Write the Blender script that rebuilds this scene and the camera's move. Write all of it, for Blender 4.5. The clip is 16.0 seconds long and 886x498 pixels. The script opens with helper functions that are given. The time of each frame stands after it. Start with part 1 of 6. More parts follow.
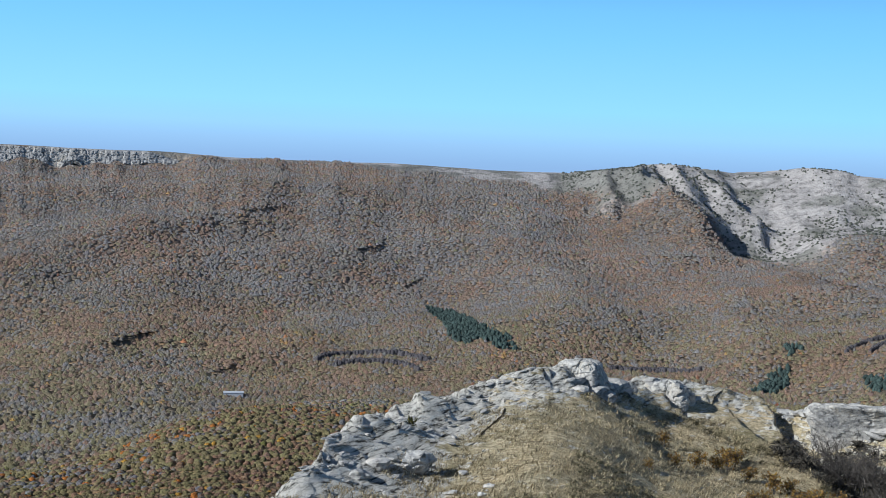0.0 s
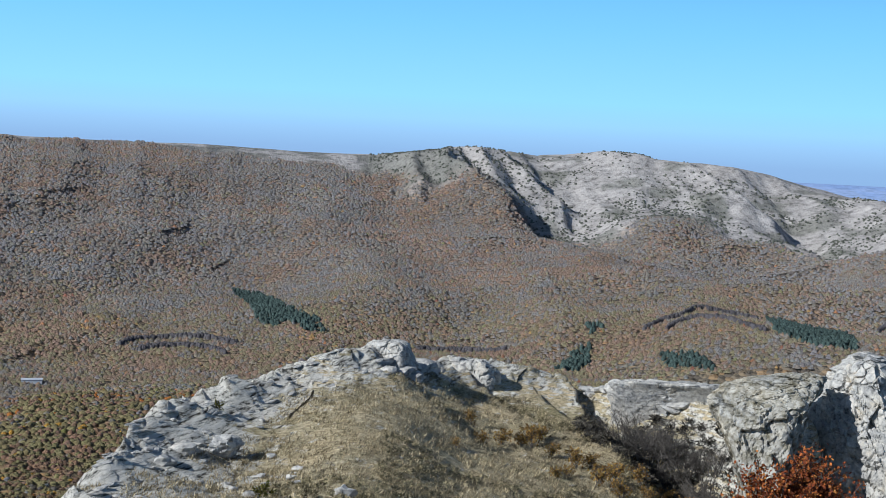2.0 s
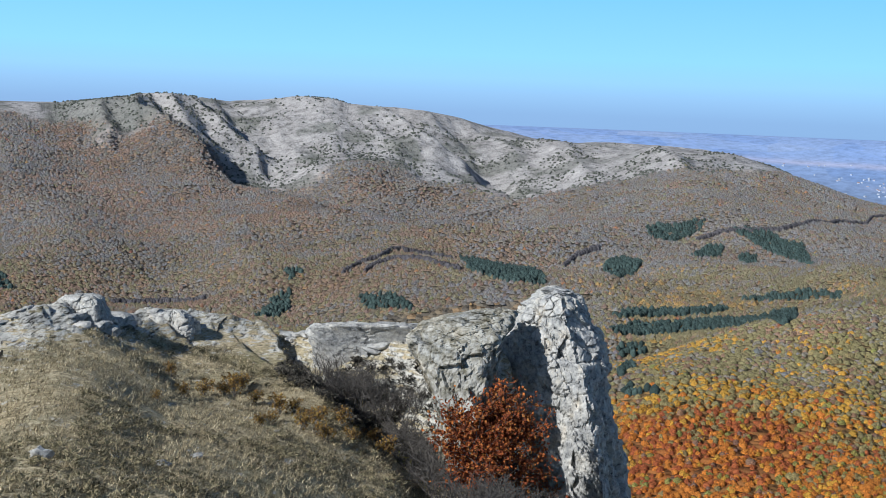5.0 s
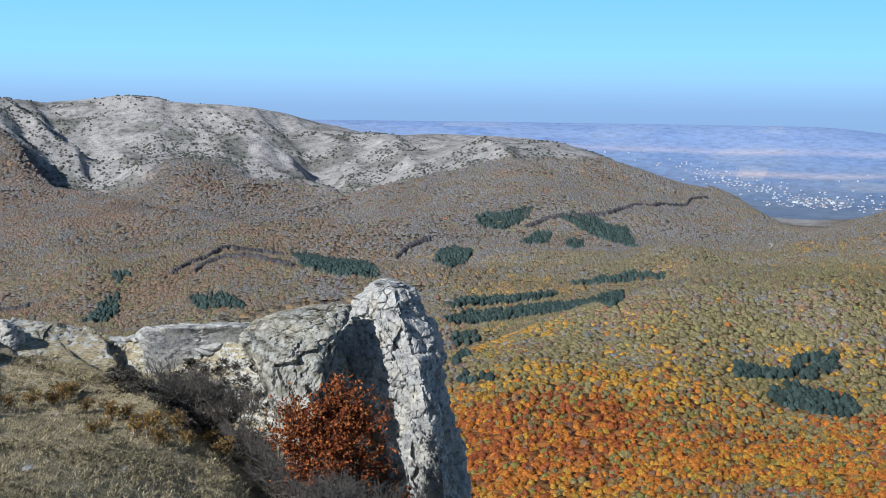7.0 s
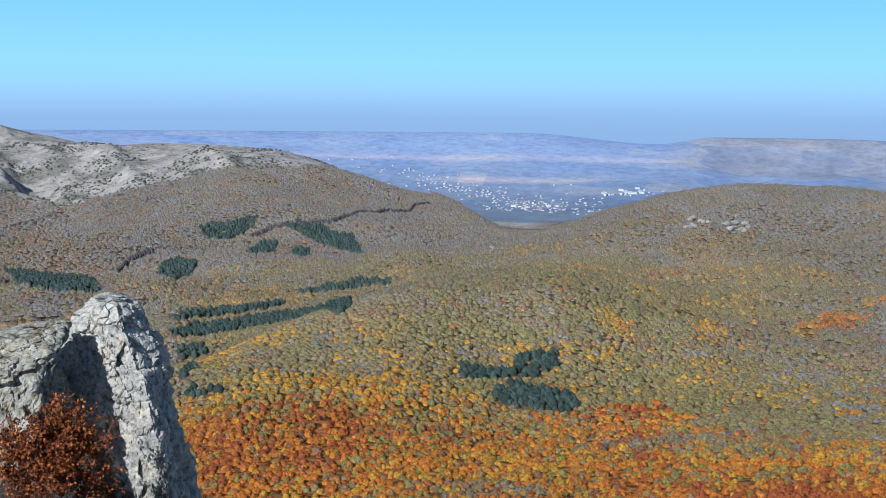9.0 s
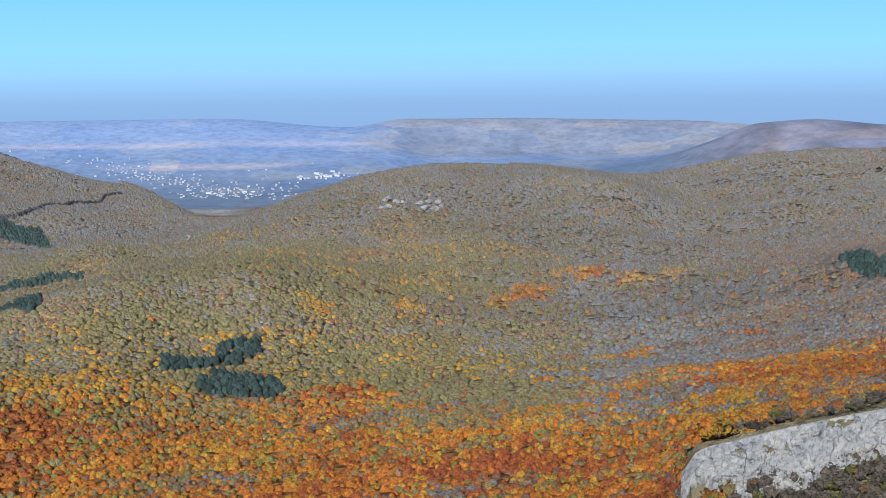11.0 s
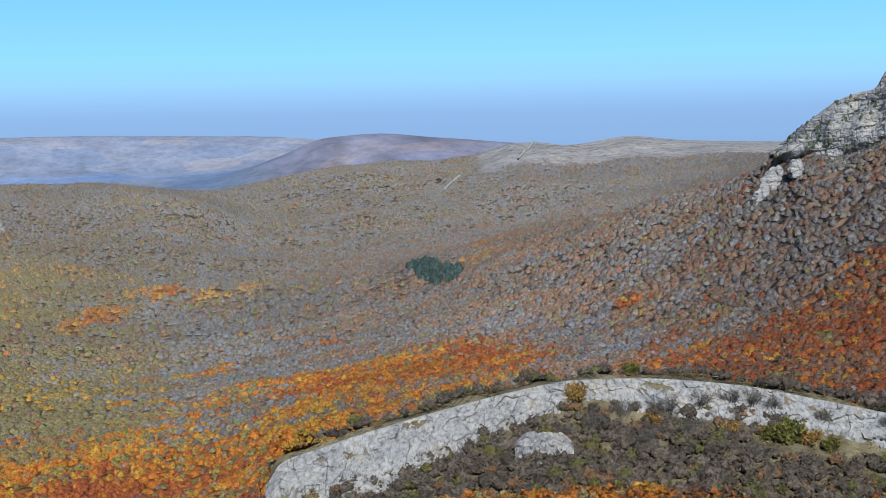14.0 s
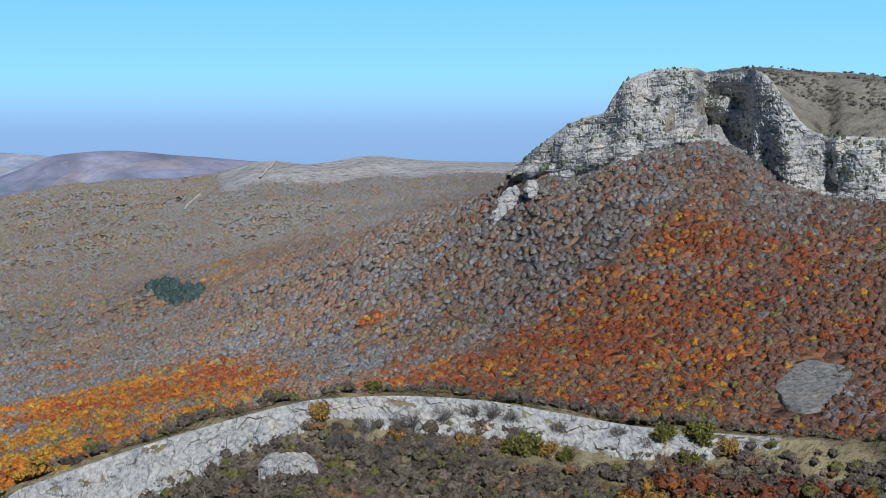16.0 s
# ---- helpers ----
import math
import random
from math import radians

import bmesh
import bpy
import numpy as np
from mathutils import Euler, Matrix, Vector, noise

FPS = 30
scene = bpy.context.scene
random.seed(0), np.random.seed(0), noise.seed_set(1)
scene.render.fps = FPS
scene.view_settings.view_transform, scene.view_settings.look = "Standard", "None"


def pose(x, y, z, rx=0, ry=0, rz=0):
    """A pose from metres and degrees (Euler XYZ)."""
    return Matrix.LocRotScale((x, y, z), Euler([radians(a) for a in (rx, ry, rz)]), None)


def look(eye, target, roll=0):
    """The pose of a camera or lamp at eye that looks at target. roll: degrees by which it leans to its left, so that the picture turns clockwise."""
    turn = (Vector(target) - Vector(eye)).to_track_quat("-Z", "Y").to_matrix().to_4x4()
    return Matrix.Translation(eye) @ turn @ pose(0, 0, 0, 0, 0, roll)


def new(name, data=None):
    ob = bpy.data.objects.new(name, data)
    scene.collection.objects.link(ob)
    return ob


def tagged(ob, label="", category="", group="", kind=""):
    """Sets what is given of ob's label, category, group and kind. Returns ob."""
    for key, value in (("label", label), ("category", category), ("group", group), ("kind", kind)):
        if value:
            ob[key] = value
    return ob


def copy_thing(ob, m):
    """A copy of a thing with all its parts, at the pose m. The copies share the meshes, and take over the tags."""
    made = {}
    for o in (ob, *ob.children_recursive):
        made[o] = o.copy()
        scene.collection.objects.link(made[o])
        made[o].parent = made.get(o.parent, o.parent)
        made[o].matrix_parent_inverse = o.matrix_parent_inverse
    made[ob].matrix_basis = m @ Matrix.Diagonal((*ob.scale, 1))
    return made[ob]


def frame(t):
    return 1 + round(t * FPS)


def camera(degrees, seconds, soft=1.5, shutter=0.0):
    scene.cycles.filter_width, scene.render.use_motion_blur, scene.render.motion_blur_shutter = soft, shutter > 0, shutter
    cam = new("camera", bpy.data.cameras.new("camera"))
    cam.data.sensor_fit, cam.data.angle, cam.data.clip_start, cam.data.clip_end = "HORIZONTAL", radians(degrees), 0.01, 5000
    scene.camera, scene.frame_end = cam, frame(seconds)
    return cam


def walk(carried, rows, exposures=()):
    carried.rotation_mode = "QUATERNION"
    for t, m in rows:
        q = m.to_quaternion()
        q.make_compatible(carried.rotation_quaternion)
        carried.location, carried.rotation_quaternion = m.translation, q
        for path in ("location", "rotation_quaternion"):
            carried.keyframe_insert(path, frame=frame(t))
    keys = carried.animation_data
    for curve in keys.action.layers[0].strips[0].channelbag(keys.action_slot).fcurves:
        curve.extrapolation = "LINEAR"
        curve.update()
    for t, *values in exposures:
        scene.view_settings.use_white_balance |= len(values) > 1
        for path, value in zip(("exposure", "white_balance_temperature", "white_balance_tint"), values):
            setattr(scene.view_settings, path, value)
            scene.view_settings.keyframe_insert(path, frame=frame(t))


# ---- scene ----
cam = camera(36.87, 16.0, soft=0.6)
# seconds, yaw, pitch, roll: a slow hand-held turn on the spot
PATH = [
    (0.0, 0.16, -4.04, -2.26), (0.5, -0.93, -4.06, -2.44), (1.0, -2.82, -4.05, -2.31), (1.5, -5.21, -4.32, -2.63),
    (2.0, -8.11, -4.48, -2.69), (2.5, -10.85, -4.93, -2.66), (3.0, -13.12, -5.33, -2.41), (3.5, -15.49, -5.77, -1.93),
    (4.0, -17.31, -6.07, -2.02), (4.2, -18.22, -6.15, -2.04), (6.3, -25.95, -6.25, -1.19), (6.5, -26.93, -6.26, -0.88),
    (7.0, -28.67, -6.37, -0.68), (7.5, -30.26, -6.69, -0.42), (8.0, -33.14, -6.46, -0.38), (8.2, -34.69, -6.35, -0.49),
    (10.3, -48.00, -6.05, 0.31), (10.5, -49.06, -6.23, 0.34), (11.0, -53.66, -6.62, 0.67), (11.5, -58.05, -6.92, 0.85),
    (12.0, -60.51, -6.99, 1.12), (12.5, -63.02, -7.25, 1.81), (13.0, -65.83, -6.89, 1.06), (13.5, -69.11, -6.52, 1.22),
    (14.0, -72.02, -6.20, 1.06), (14.5, -75.54, -6.24, 0.83), (15.0, -78.47, -6.13, 0.86), (15.5, -80.57, -5.70, 0.70),
    (16.0, -83.04, -5.50, 0.20)]
walk(cam, [(t, pose(0, 0, 0, 90 + p, r, y)) for t, y, p, r in PATH], exposures=[(0.0, 0.0, 5800, 9), (16.0, 0.0, 5800, 9)])

# ---- sky and sun ----
SUN_AZ, SUN_EL = -110.0, 31.0
world = bpy.data.worlds.new("clear_autumn_sky")
scene.world = world
world.use_nodes = True
wn, wl = world.node_tree.nodes, world.node_tree.links
sky = wn.new("ShaderNodeTexSky")
sky.sky_type, sky.sun_disc = "NISHITA", False
sky.sun_elevation, sky.sun_rotation = radians(SUN_EL), radians(SUN_AZ)
sky.altitude, sky.air_density, sky.dust_density, sky.ozone_density = 600, 1.0, 0.6, 2.0
wn["Background"].inputs["Strength"].default_value = 0.06
# towards the horizon the air is pale blue over a slate-blue haze layer, all round
wc = wn.new("ShaderNodeTexCoord")
wz = wn.new("ShaderNodeSeparateXYZ")
wl.new(wc.outputs["Generated"], wz.inputs[0])
wm = wn.new("ShaderNodeMapRange")
wm.inputs["From Min"].default_value, wm.inputs["From Max"].default_value = -0.05, 0.45
wl.new(wz.outputs["Z"], wm.inputs["Value"])
low = wn.new("ShaderNodeValToRGB")
stops = [(-0.05, (0.29, 0.43, 0.66)), (-0.006, (0.32, 0.50, 0.75)), (0.008, (0.37, 0.605, 0.865)), (0.019, (0.39, 0.70, 0.96)), (0.036, (0.36, 0.75, 1.06)),
         (0.09, (0.26, 0.64, 1.07)), (0.14, (0.19, 0.52, 1.05)), (0.45, (0.07, 0.22, 0.6))]
while len(low.color_ramp.elements) < len(stops):
    low.color_ramp.elements.new(0.5)
for q, (h, c) in zip(low.color_ramp.elements, stops):
    q.position, q.color = (h + 0.05) / 0.5, (*c, 1)
wl.new(wm.outputs[0], low.inputs[0])
ten = wn.new("ShaderNodeVectorMath")
ten.operation, ten.inputs[3].default_value = "SCALE", 16.7
wl.new(low.outputs["Color"], ten.inputs[0])
fade = wn.new("ShaderNodeMapRange")
fade.inputs["From Min"].default_value, fade.inputs["From Max"].default_value = 0.11, 0.24
fade.inputs["To Min"].default_value, fade.inputs["To Max"].default_value = 1.0, 0.0
wl.new(wz.outputs["Z"], fade.inputs["Value"])
wmix = wn.new("ShaderNodeMix")
wmix.data_type = "RGBA"
wl.new(fade.outputs[0], wmix.inputs[0])
wl.new(sky.outputs[0], wmix.inputs[6])
wl.new(ten.outputs[0], wmix.inputs[7])
wl.new(wmix.outputs[2], wn["Background"].inputs["Color"])

sun = new("sun", bpy.data.lights.new("sun", "SUN"))
sun.data.energy, sun.data.angle, sun.data.color = 5.0, radians(0.53), (1.0, 0.945, 0.86)
sun_way = Vector((math.sin(radians(SUN_AZ)) * math.cos(radians(SUN_EL)), math.cos(radians(SUN_AZ)) * math.cos(radians(SUN_EL)), math.sin(radians(SUN_EL))))
sun.matrix_world = look(sun_way * 3000, (0, 0, 0))

rng = np.random.default_rng(7)


# ---- noise in numpy ----
def hashed(ix, iy, iz, seed):
    h = (ix * 374761393 + iy * 668265263 + iz * 2147483647 + seed * 974634757) & 0xFFFFFFFF
    h = ((h ^ (h >> 13)) * 1274126177) & 0xFFFFFFFF
    return ((h ^ (h >> 16)) & 0xFFFF) / 65535.0


def value_noise(x, y, z, seed=0):
    """Smooth noise from -1 to 1."""
    fx, fy, fz = np.floor(x), np.floor(y), np.floor(z)
    ix, iy, iz = fx.astype(np.int64), fy.astype(np.int64), fz.astype(np.int64)
    u, v, w = x - fx, y - fy, z - fz
    u, v, w = (a * a * a * (a * (a * 6 - 15) + 10) for a in (u, v, w))
    total = 0
    for dx, wx in ((0, 1 - u), (1, u)):
        for dy, wy in ((0, 1 - v), (1, v)):
            for dz, wz in ((0, 1 - w), (1, w)):
                total = total + wx * wy * wz * hashed(ix + dx, iy + dy, iz + dz, seed)
    return total * 2 - 1


def fbm(x, y, z=0.0, octaves=4, seed=0, gain=0.5):
    x, y = np.asarray(x, float), np.asarray(y, float)
    z = np.zeros_like(x) + z
    total, amp, norm = 0, 1.0, 0
    for o in range(octaves):
        total = total + amp * value_noise(x * 2 ** o + 17.3 * o, y * 2 ** o + 5.1 * o, z * 2 ** o + 9.7 * o, seed + o)
        norm += amp
        amp *= gain
    return total / norm


def ridged(x, y, z=0.0, octaves=4, seed=0):
    x, y = np.asarray(x, float), np.asarray(y, float)
    z = np.zeros_like(x) + z
    total, amp, norm = 0, 1.0, 0
    for o in range(octaves):
        total = total + amp * (1 - np.abs(value_noise(x * 2 ** o + 3.3 * o, y * 2 ** o + 8.1 * o, z * 2 ** o, seed + o)))
        norm += amp
        amp *= 0.5
    return total / norm


def facets(x, y, z, cell, seed=0):
    """Broken blocks: each cell has its own offset and tilt. Returns the lift and the distance to the nearest joint."""
    x, y, z = (np.asarray(q, float) / cell for q in np.broadcast_arrays(x, y, z))
    bx, by, bz = np.floor(x), np.floor(y), np.floor(z)
    best, second, lift = np.full(x.shape, 9.0), np.full(x.shape, 9.0), np.zeros(x.shape)
    for i in (-1, 0, 1):
        for j in (-1, 0, 1):
            for k in (-1, 0, 1):
                cx, cy, cz = (bx + i).astype(np.int64), (by + j).astype(np.int64), (bz + k).astype(np.int64)
                dx, dy, dz = x - cx - hashed(cx, cy, cz, seed), y - cy - hashed(cx, cy, cz, seed + 1), z - cz - hashed(cx, cy, cz, seed + 2)
                d = np.sqrt(dx * dx + dy * dy + dz * dz)
                own = (hashed(cx, cy, cz, seed + 3) * 2 - 1 + 1.6 * (dx * (hashed(cx, cy, cz, seed + 4) - 0.5)
                       + dy * (hashed(cx, cy, cz, seed + 5) - 0.5) + dz * (hashed(cx, cy, cz, seed + 6) - 0.5)))
                near = d < best
                second = np.where(near, best, np.minimum(second, d))
                lift = np.where(near, own, lift)
                best = np.where(near, d, best)
    return lift, second - best


def step(a, b, x):
    t = np.clip((x - a) / (b - a), 0, 1)
    return t * t * (3 - 2 * t)


def pchip(xs, ys, x):
    """Monotone cubic through knots. xs, ys: (K, N) or (K,); x: (N,)."""
    xs, ys = np.asarray(xs, float), np.asarray(ys, float)
    if xs.ndim == 1:
        xs, ys = xs[:, None], ys[:, None]
    h = np.diff(xs, axis=0)
    d = np.diff(ys, axis=0) / h
    m = np.zeros_like(ys)
    same = d[1:] * d[:-1] > 0
    w1, w2 = 2 * h[1:] + h[:-1], h[1:] + 2 * h[:-1]
    with np.errstate(all="ignore"):
        m[1:-1] = np.where(same, (w1 + w2) / (w1 / d[:-1] + w2 / d[1:]), 0)
    m[0], m[-1] = d[0], d[-1]
    x = np.clip(x, xs[0], xs[-1])
    k = np.clip((x[None] >= xs).sum(0) - 1, 0, len(xs) - 2)
    col = np.arange(len(x)) if xs.shape[1] > 1 else np.zeros(len(x), int)
    hk = h[k, col]
    t = (x - xs[k, col]) / hk
    return ((1 + 2 * t) * (1 - t) ** 2 * ys[k, col] + t * (1 - t) ** 2 * hk * m[k, col]
            + t * t * (3 - 2 * t) * ys[k + 1, col] + t * t * (t - 1) * hk * m[k + 1, col])


# ---- the plan: lines of the country by bearing (degrees right of north), distance (m) and slope of sight (degrees) ----
LINE = {}
LINE["under_hill"] = [(-30, 120, -30), (35, 120, -30), (60, 120, -22), (112, 120, -21)]
LINE["near_wood"] = [(-30, 650, -15.5), (-9, 620, -15.5), (0, 640, -15), (15, 600, -16), (30, 560, -17.5), (45, 520, -17.5), (60, 480, -17),
                     (66, 450, -15.5), (72, 440, -14), (80, 440, -13.2), (88, 440, -13.2), (96, 420, -13.6), (112, 400, -14)]
LINE["knolls"] = [(-30, 800, -14.3), (-16, 800, -13.5), (-9.3, 850, -11.4), (-3.3, 950, -10.5), (6, 1000, -10.2), (20, 900, -11), (28, 800, -11.5),
                  (32, 760, -11.1), (38, 780, -11.0), (44, 760, -12.3), (50, 760, -12), (60, 750, -11.8), (70, 720, -11), (76, 680, -10.5),
                  (84, 640, -9.8), (92, 600, -8.6), (100, 560, -8.4), (112, 540, -8)]
LINE["valley"] = [(-30, 1000, -14), (-16, 1000, -13.8), (-9, 1150, -11.9), (-3, 1250, -10.9), (6, 1300, -9.9), (20, 1200, -9.8), (26, 1000, -11.2),
                  (29.2, 960, -11.0), (33.6, 1000, -9.25), (38.4, 1060, -7.5), (42, 1130, -6.75), (45, 1080, -7.0), (50, 1000, -9.0), (56, 960, -9.9), (62, 950, -10), (68, 930, -9.5),
                  (71, 925, -8.8), (73.7, 930, -7.8), (76.6, 940, -6.4), (79, 945, -5.1), (81, 945, -4.1), (83, 930, -3.5), (84.5, 915, -3.1), (86, 890, -2.55), (87.3, 850, -2.2), (88.5, 825, -2.4), (90.7, 806, -1.7), (92.5, 806, -1.2), (94, 812, -0.9),
                  (96, 815, -1.6), (98, 796, -2.8), (101.5, 776, -3.4), (112, 756, -3.4)]
LINE["mid_slope"] = [(-30, 1500, -9.3), (-16, 1500, -8.8), (-9, 1600, -8.3), (-3, 1700, -7.6), (6, 1750, -6.9), (14, 1700, -6.6), (20, 1700, -6.3),
                     (28, 1700, -6.3), (32, 1600, -6.8), (36, 1350, -7.8), (40, 1250, -7), (44, 1300, -6.5), (48, 1400, -6), (52, 1450, -5.6),
                     (56, 1450, -5.6), (60, 1450, -5.9), (64, 1450, -6.2), (70, 1400, -5.9), (76, 1300, -5.5), (80, 1200, -5.3), (84, 1150, -4.9),
                     (88, 1120, -4.5), (112, 1100, -4)]
LINE["upper_slope"] = [(-30, 2100, -3.6), (-16, 2100, -3.3), (-9, 2150, -3.2), (-3, 2200, -3.3), (3, 2300, -3), (9, 2350, -2.9), (14, 2350, -3.9),
                       (18, 2350, -3.4), (24, 2300, -4.2), (28, 2250, -3.3), (32, 2200, -2.9), (35, 2100, -3.6), (38, 2000, -4.4), (41, 1900, -5.2),
                       (44, 1700, -5.5), (46, 1650, -5.05), (48.2, 1700, -4.33), (50, 1750, -3.63), (52, 1800, -3.25), (55, 1850, -3.0),
                       (57.4, 1850, -3.04), (59.4, 1800, -3.24), (61.3, 1750, -3.74), (63.2, 1750, -4.46), (66, 1750, -4.6), (70, 1750, -4.7),
                       (74, 1700, -4.6), (78, 1600, -4.5), (82, 1450, -4.3), (84.5, 1400, -3.9), (95, 1400, -3.4), (112, 1400, -3)]
LINE["crest"] = [(-30, 2700, -0.25), (-18.5, 2700, -0.3), (-9.4, 2700, -0.39), (-2.2, 2750, -0.45), (1, 2800, -0.56), (5.3, 2850, -0.51),
                 (7.7, 2850, -0.24), (9.15, 2850, -0.02), (10.8, 2880, -0.12), (12, 2900, -0.24), (13.6, 2900, -0.12), (15.2, 2900, 0.04),
                 (16.4, 2920, 0.0), (17.3, 2950, -0.2), (19.7, 3000, -0.3), (21.8, 3000, -0.55), (23.8, 3000, -1.0), (26.4, 3000, -1.46),
                 (28.5, 3000, -1.42), (31.5, 2950, -1.52), (33.2, 2850, -1.6), (34.9, 2800, -1.96), (37, 2700, -2.8), (38.75, 2600, -3.38),
                 (40.9, 2400, -3.8), (42.8, 2200, -4.7)]
LINE["crest"] += [(44, 2150, -5.25), (46, 2300, -4.7), (49, 2300, -3.75), (52, 2300, -3.3), (54, 2300, -3.15), (58, 2400, -3.6), (62, 2400, -3.5),
                  (65.7, 2500, -2.98), (69.6, 2500, -2.56), (72.7, 2450, -2.4), (73.9, 2450, -1.96), (75.8, 2450, -1.53), (78, 2500, -1.65),
                  (80, 2520, -1.53), (82, 2550, -1.68), (86.5, 2600, -1.77), (112, 2600, -1.8)]
LINE["behind"] = [(-30, 3300, -2.5), (20, 3300, -2.5), (30, 3400, -4), (38, 3100, -4.6), (44, 2900, -5), (50, 3000, -4.6), (60, 3000, -4.2),
                  (66, 3000, -3.8), (72, 3000, -3), (112, 3100, -3)]
LINE["massif"] = [(-30, 3600, -2.5), (30, 3600, -3.6), (36, 3500, -4.0), (44, 3500, -4.2), (52, 3500, -3.9), (58, 3500, -3.5), (62.2, 3500, -3.0),
                  (65, 3500, -2.07), (67, 3500, -1.33), (69.2, 3500, -1.2), (71.8, 3500, -1.42), (75, 3500, -1.75), (80, 3500, -2.3), (112, 3500, -2.4)]
# the plain is drawn in close and tilted up to fit the camera's view
LINE["fields"] = [(-30, 4300, -1.5), (30, 4300, -1.9), (44, 4300, -2.1), (50, 4300, -2.1), (54, 4300, -2.6), (60, 4300, -2.6), (66, 4300, -2.4),
                  (75, 4300, -2), (112, 4300, -2)]
LINE["far_rim"] = [(-30, 4820, -0.85), (44, 4820, -0.9), (49.7, 4820, -1.33), (52, 4820, -1.0), (58, 4820, -1.05), (63.6, 4820, -1.2),
                   (67, 4820, -1.45), (72, 4820, -2.5), (112, 4820, -2.5)]


def line_at(name, az):
    rows = LINE[name]
    a = np.array([q[0] for q in rows] + [130, 310])
    r = np.array([q[1] for q in rows] + [rows[-1][1], rows[0][1]])
    e = np.array([q[2] for q in rows] + [rows[-1][2], rows[0][2]])
    az = np.where(az < -30, az + 360, az)
    r, e = pchip(a, r, az), pchip(a, e, az)
    return r, r * np.tan(np.radians(e))


def country(az, rr):
    """Height of the open country, without the near ridge."""
    near = step(40, 62, az) * (1 - step(112, 150, az))
    ks = [(np.zeros_like(az), np.full_like(az, -1.7)), (np.full_like(az, 20.0), -9 - 0 * az), (np.full_like(az, 45.0), -25 + 6 * near)]
    ks += [line_at(n, az) for n in ("under_hill", "near_wood", "knolls", "valley", "mid_slope", "upper_slope", "crest", "behind", "massif", "fields", "far_rim")]
    ks.append((np.full_like(az, 4990.0), line_at("far_rim", az)[1] - 6))
    return pchip(np.array([k[0] for k in ks]), np.array([k[1] for k in ks]), rr)


# the near ridge: a grassy back with a broken rim
RIDGE_RIM = [(-13, 50, -24), (-9, 55, -18.5), (-7, 60, -14.8), (-5.1, 66, -12.9), (-4.8, 70, -12.2), (-3.2, 76, -11.5), (-1.8, 82, -10.7), (1.8, 90, -9.55),
             (4.3, 95, -8.85), (6.3, 98, -8.4), (7.0, 100, -9.05), (9.9, 112, -9.05), (11.5, 114, -9.2), (14.4, 112, -9.55), (17, 106, -9.65),
             (19.9, 100, -9.8), (23.3, 96, -9.9), (24.4, 94, -10.6), (25.4, 93, -14), (27, 92, -18), (29, 91, -22), (31, 90, -26), (34, 90, -32)]
RIDGE_BACK = [(-13, 44, -30), (-9, 46, -22), (-7, 50, -17.5), (-3, 66, -13.8), (0, 72, -13.3), (6, 84, -11.0), (10, 88, -12.0), (13, 90, -12.4), (16, 90, -12.9),
              (18, 90, -13.8), (19.4, 87.5, -14.7), (21, 79, -17.2), (24, 66, -20.8), (28, 58, -24), (34, 60, -32)]
RIDGE_GULLY = [(-13, 46, -28), (-9, 49, -20.5), (-7, 54, -16.2), (-3, 71, -12.7), (0, 77, -12.4), (6, 92, -9.6), (10, 101, -10.4), (13, 102, -10.8), (16, 98, -11.8),
               (18, 96, -12.8), (20, 94, -13.7), (23, 88, -15.4), (26, 85, -17.4), (29, 83, -20), (34, 82, -31)]
RIDGE_FOOT = [(-13, 36, -34), (-9, 40, -25), (-7, 44, -19.3), (0, 46, -17.6), (10, 52, -17.7), (18, 61, -19.1), (22, 57, -21.4), (28, 45, -27), (34, 45, -34)]


def near_ridge(az, rr):
    def col(rows):
        a, r, e = np.array(rows, float).T
        r, e = pchip(a, r, az), pchip(a, e, az)
        return r, r * np.tan(np.radians(e))
    foot, back, gully, rim = col(RIDGE_FOOT), col(RIDGE_BACK), col(RIDGE_GULLY), col(RIDGE_RIM)
    ks = [(0 * az, -1.7 + 0 * az), (20 + 0 * az, -8.6 + 0 * az), foot, back, gully, rim,
          (rim[0] + 2.5, rim[1] - 1.2), (rim[0] + 7, rim[1] - 16), (rim[0] + 40, rim[1] - 75), (rim[0] + 4900, rim[1] - 900)]
    z = pchip(np.array([k[0] for k in ks]), np.array([k[1] for k in ks]), rr)
    out = np.maximum(step(-11, -15, az), step(32, 36, az))
    return z - 60 * out * step(10, 60, rr)


# the mountain with its cliffs: bearing, distance of the rim, slope of sight to the rim
CLIFF_RIM = [(84, 900, -4.6), (85.1, 880, -3.3), (85.85, 870, -2.2), (86.8, 862, -1.4), (87.7, 855, -0.68), (88.4, 850, -0.2), (89.4, 840, 0.2), (89.9, 836, 0.3),
             (90.3, 833, 0.96), (90.8, 831, 1.65), (92.5, 830, 2.16), (95.8, 845, 2.12), (96.5, 835, 1.9), (97.3, 815, 0.95), (98.1, 808, -0.15), (98.8, 803, -0.6), (101.3, 800, -0.75), (108, 780, -0.8), (116, 780, -0.9), (130, 800, -3)]
PLATEAU_SKY = [(84, 1.0), (92, 1.6), (94, 1.85), (95.8, 2.08), (98, 1.95), (101.3, 1.75), (108, 1.6), (116, 1.3), (130, -2)]
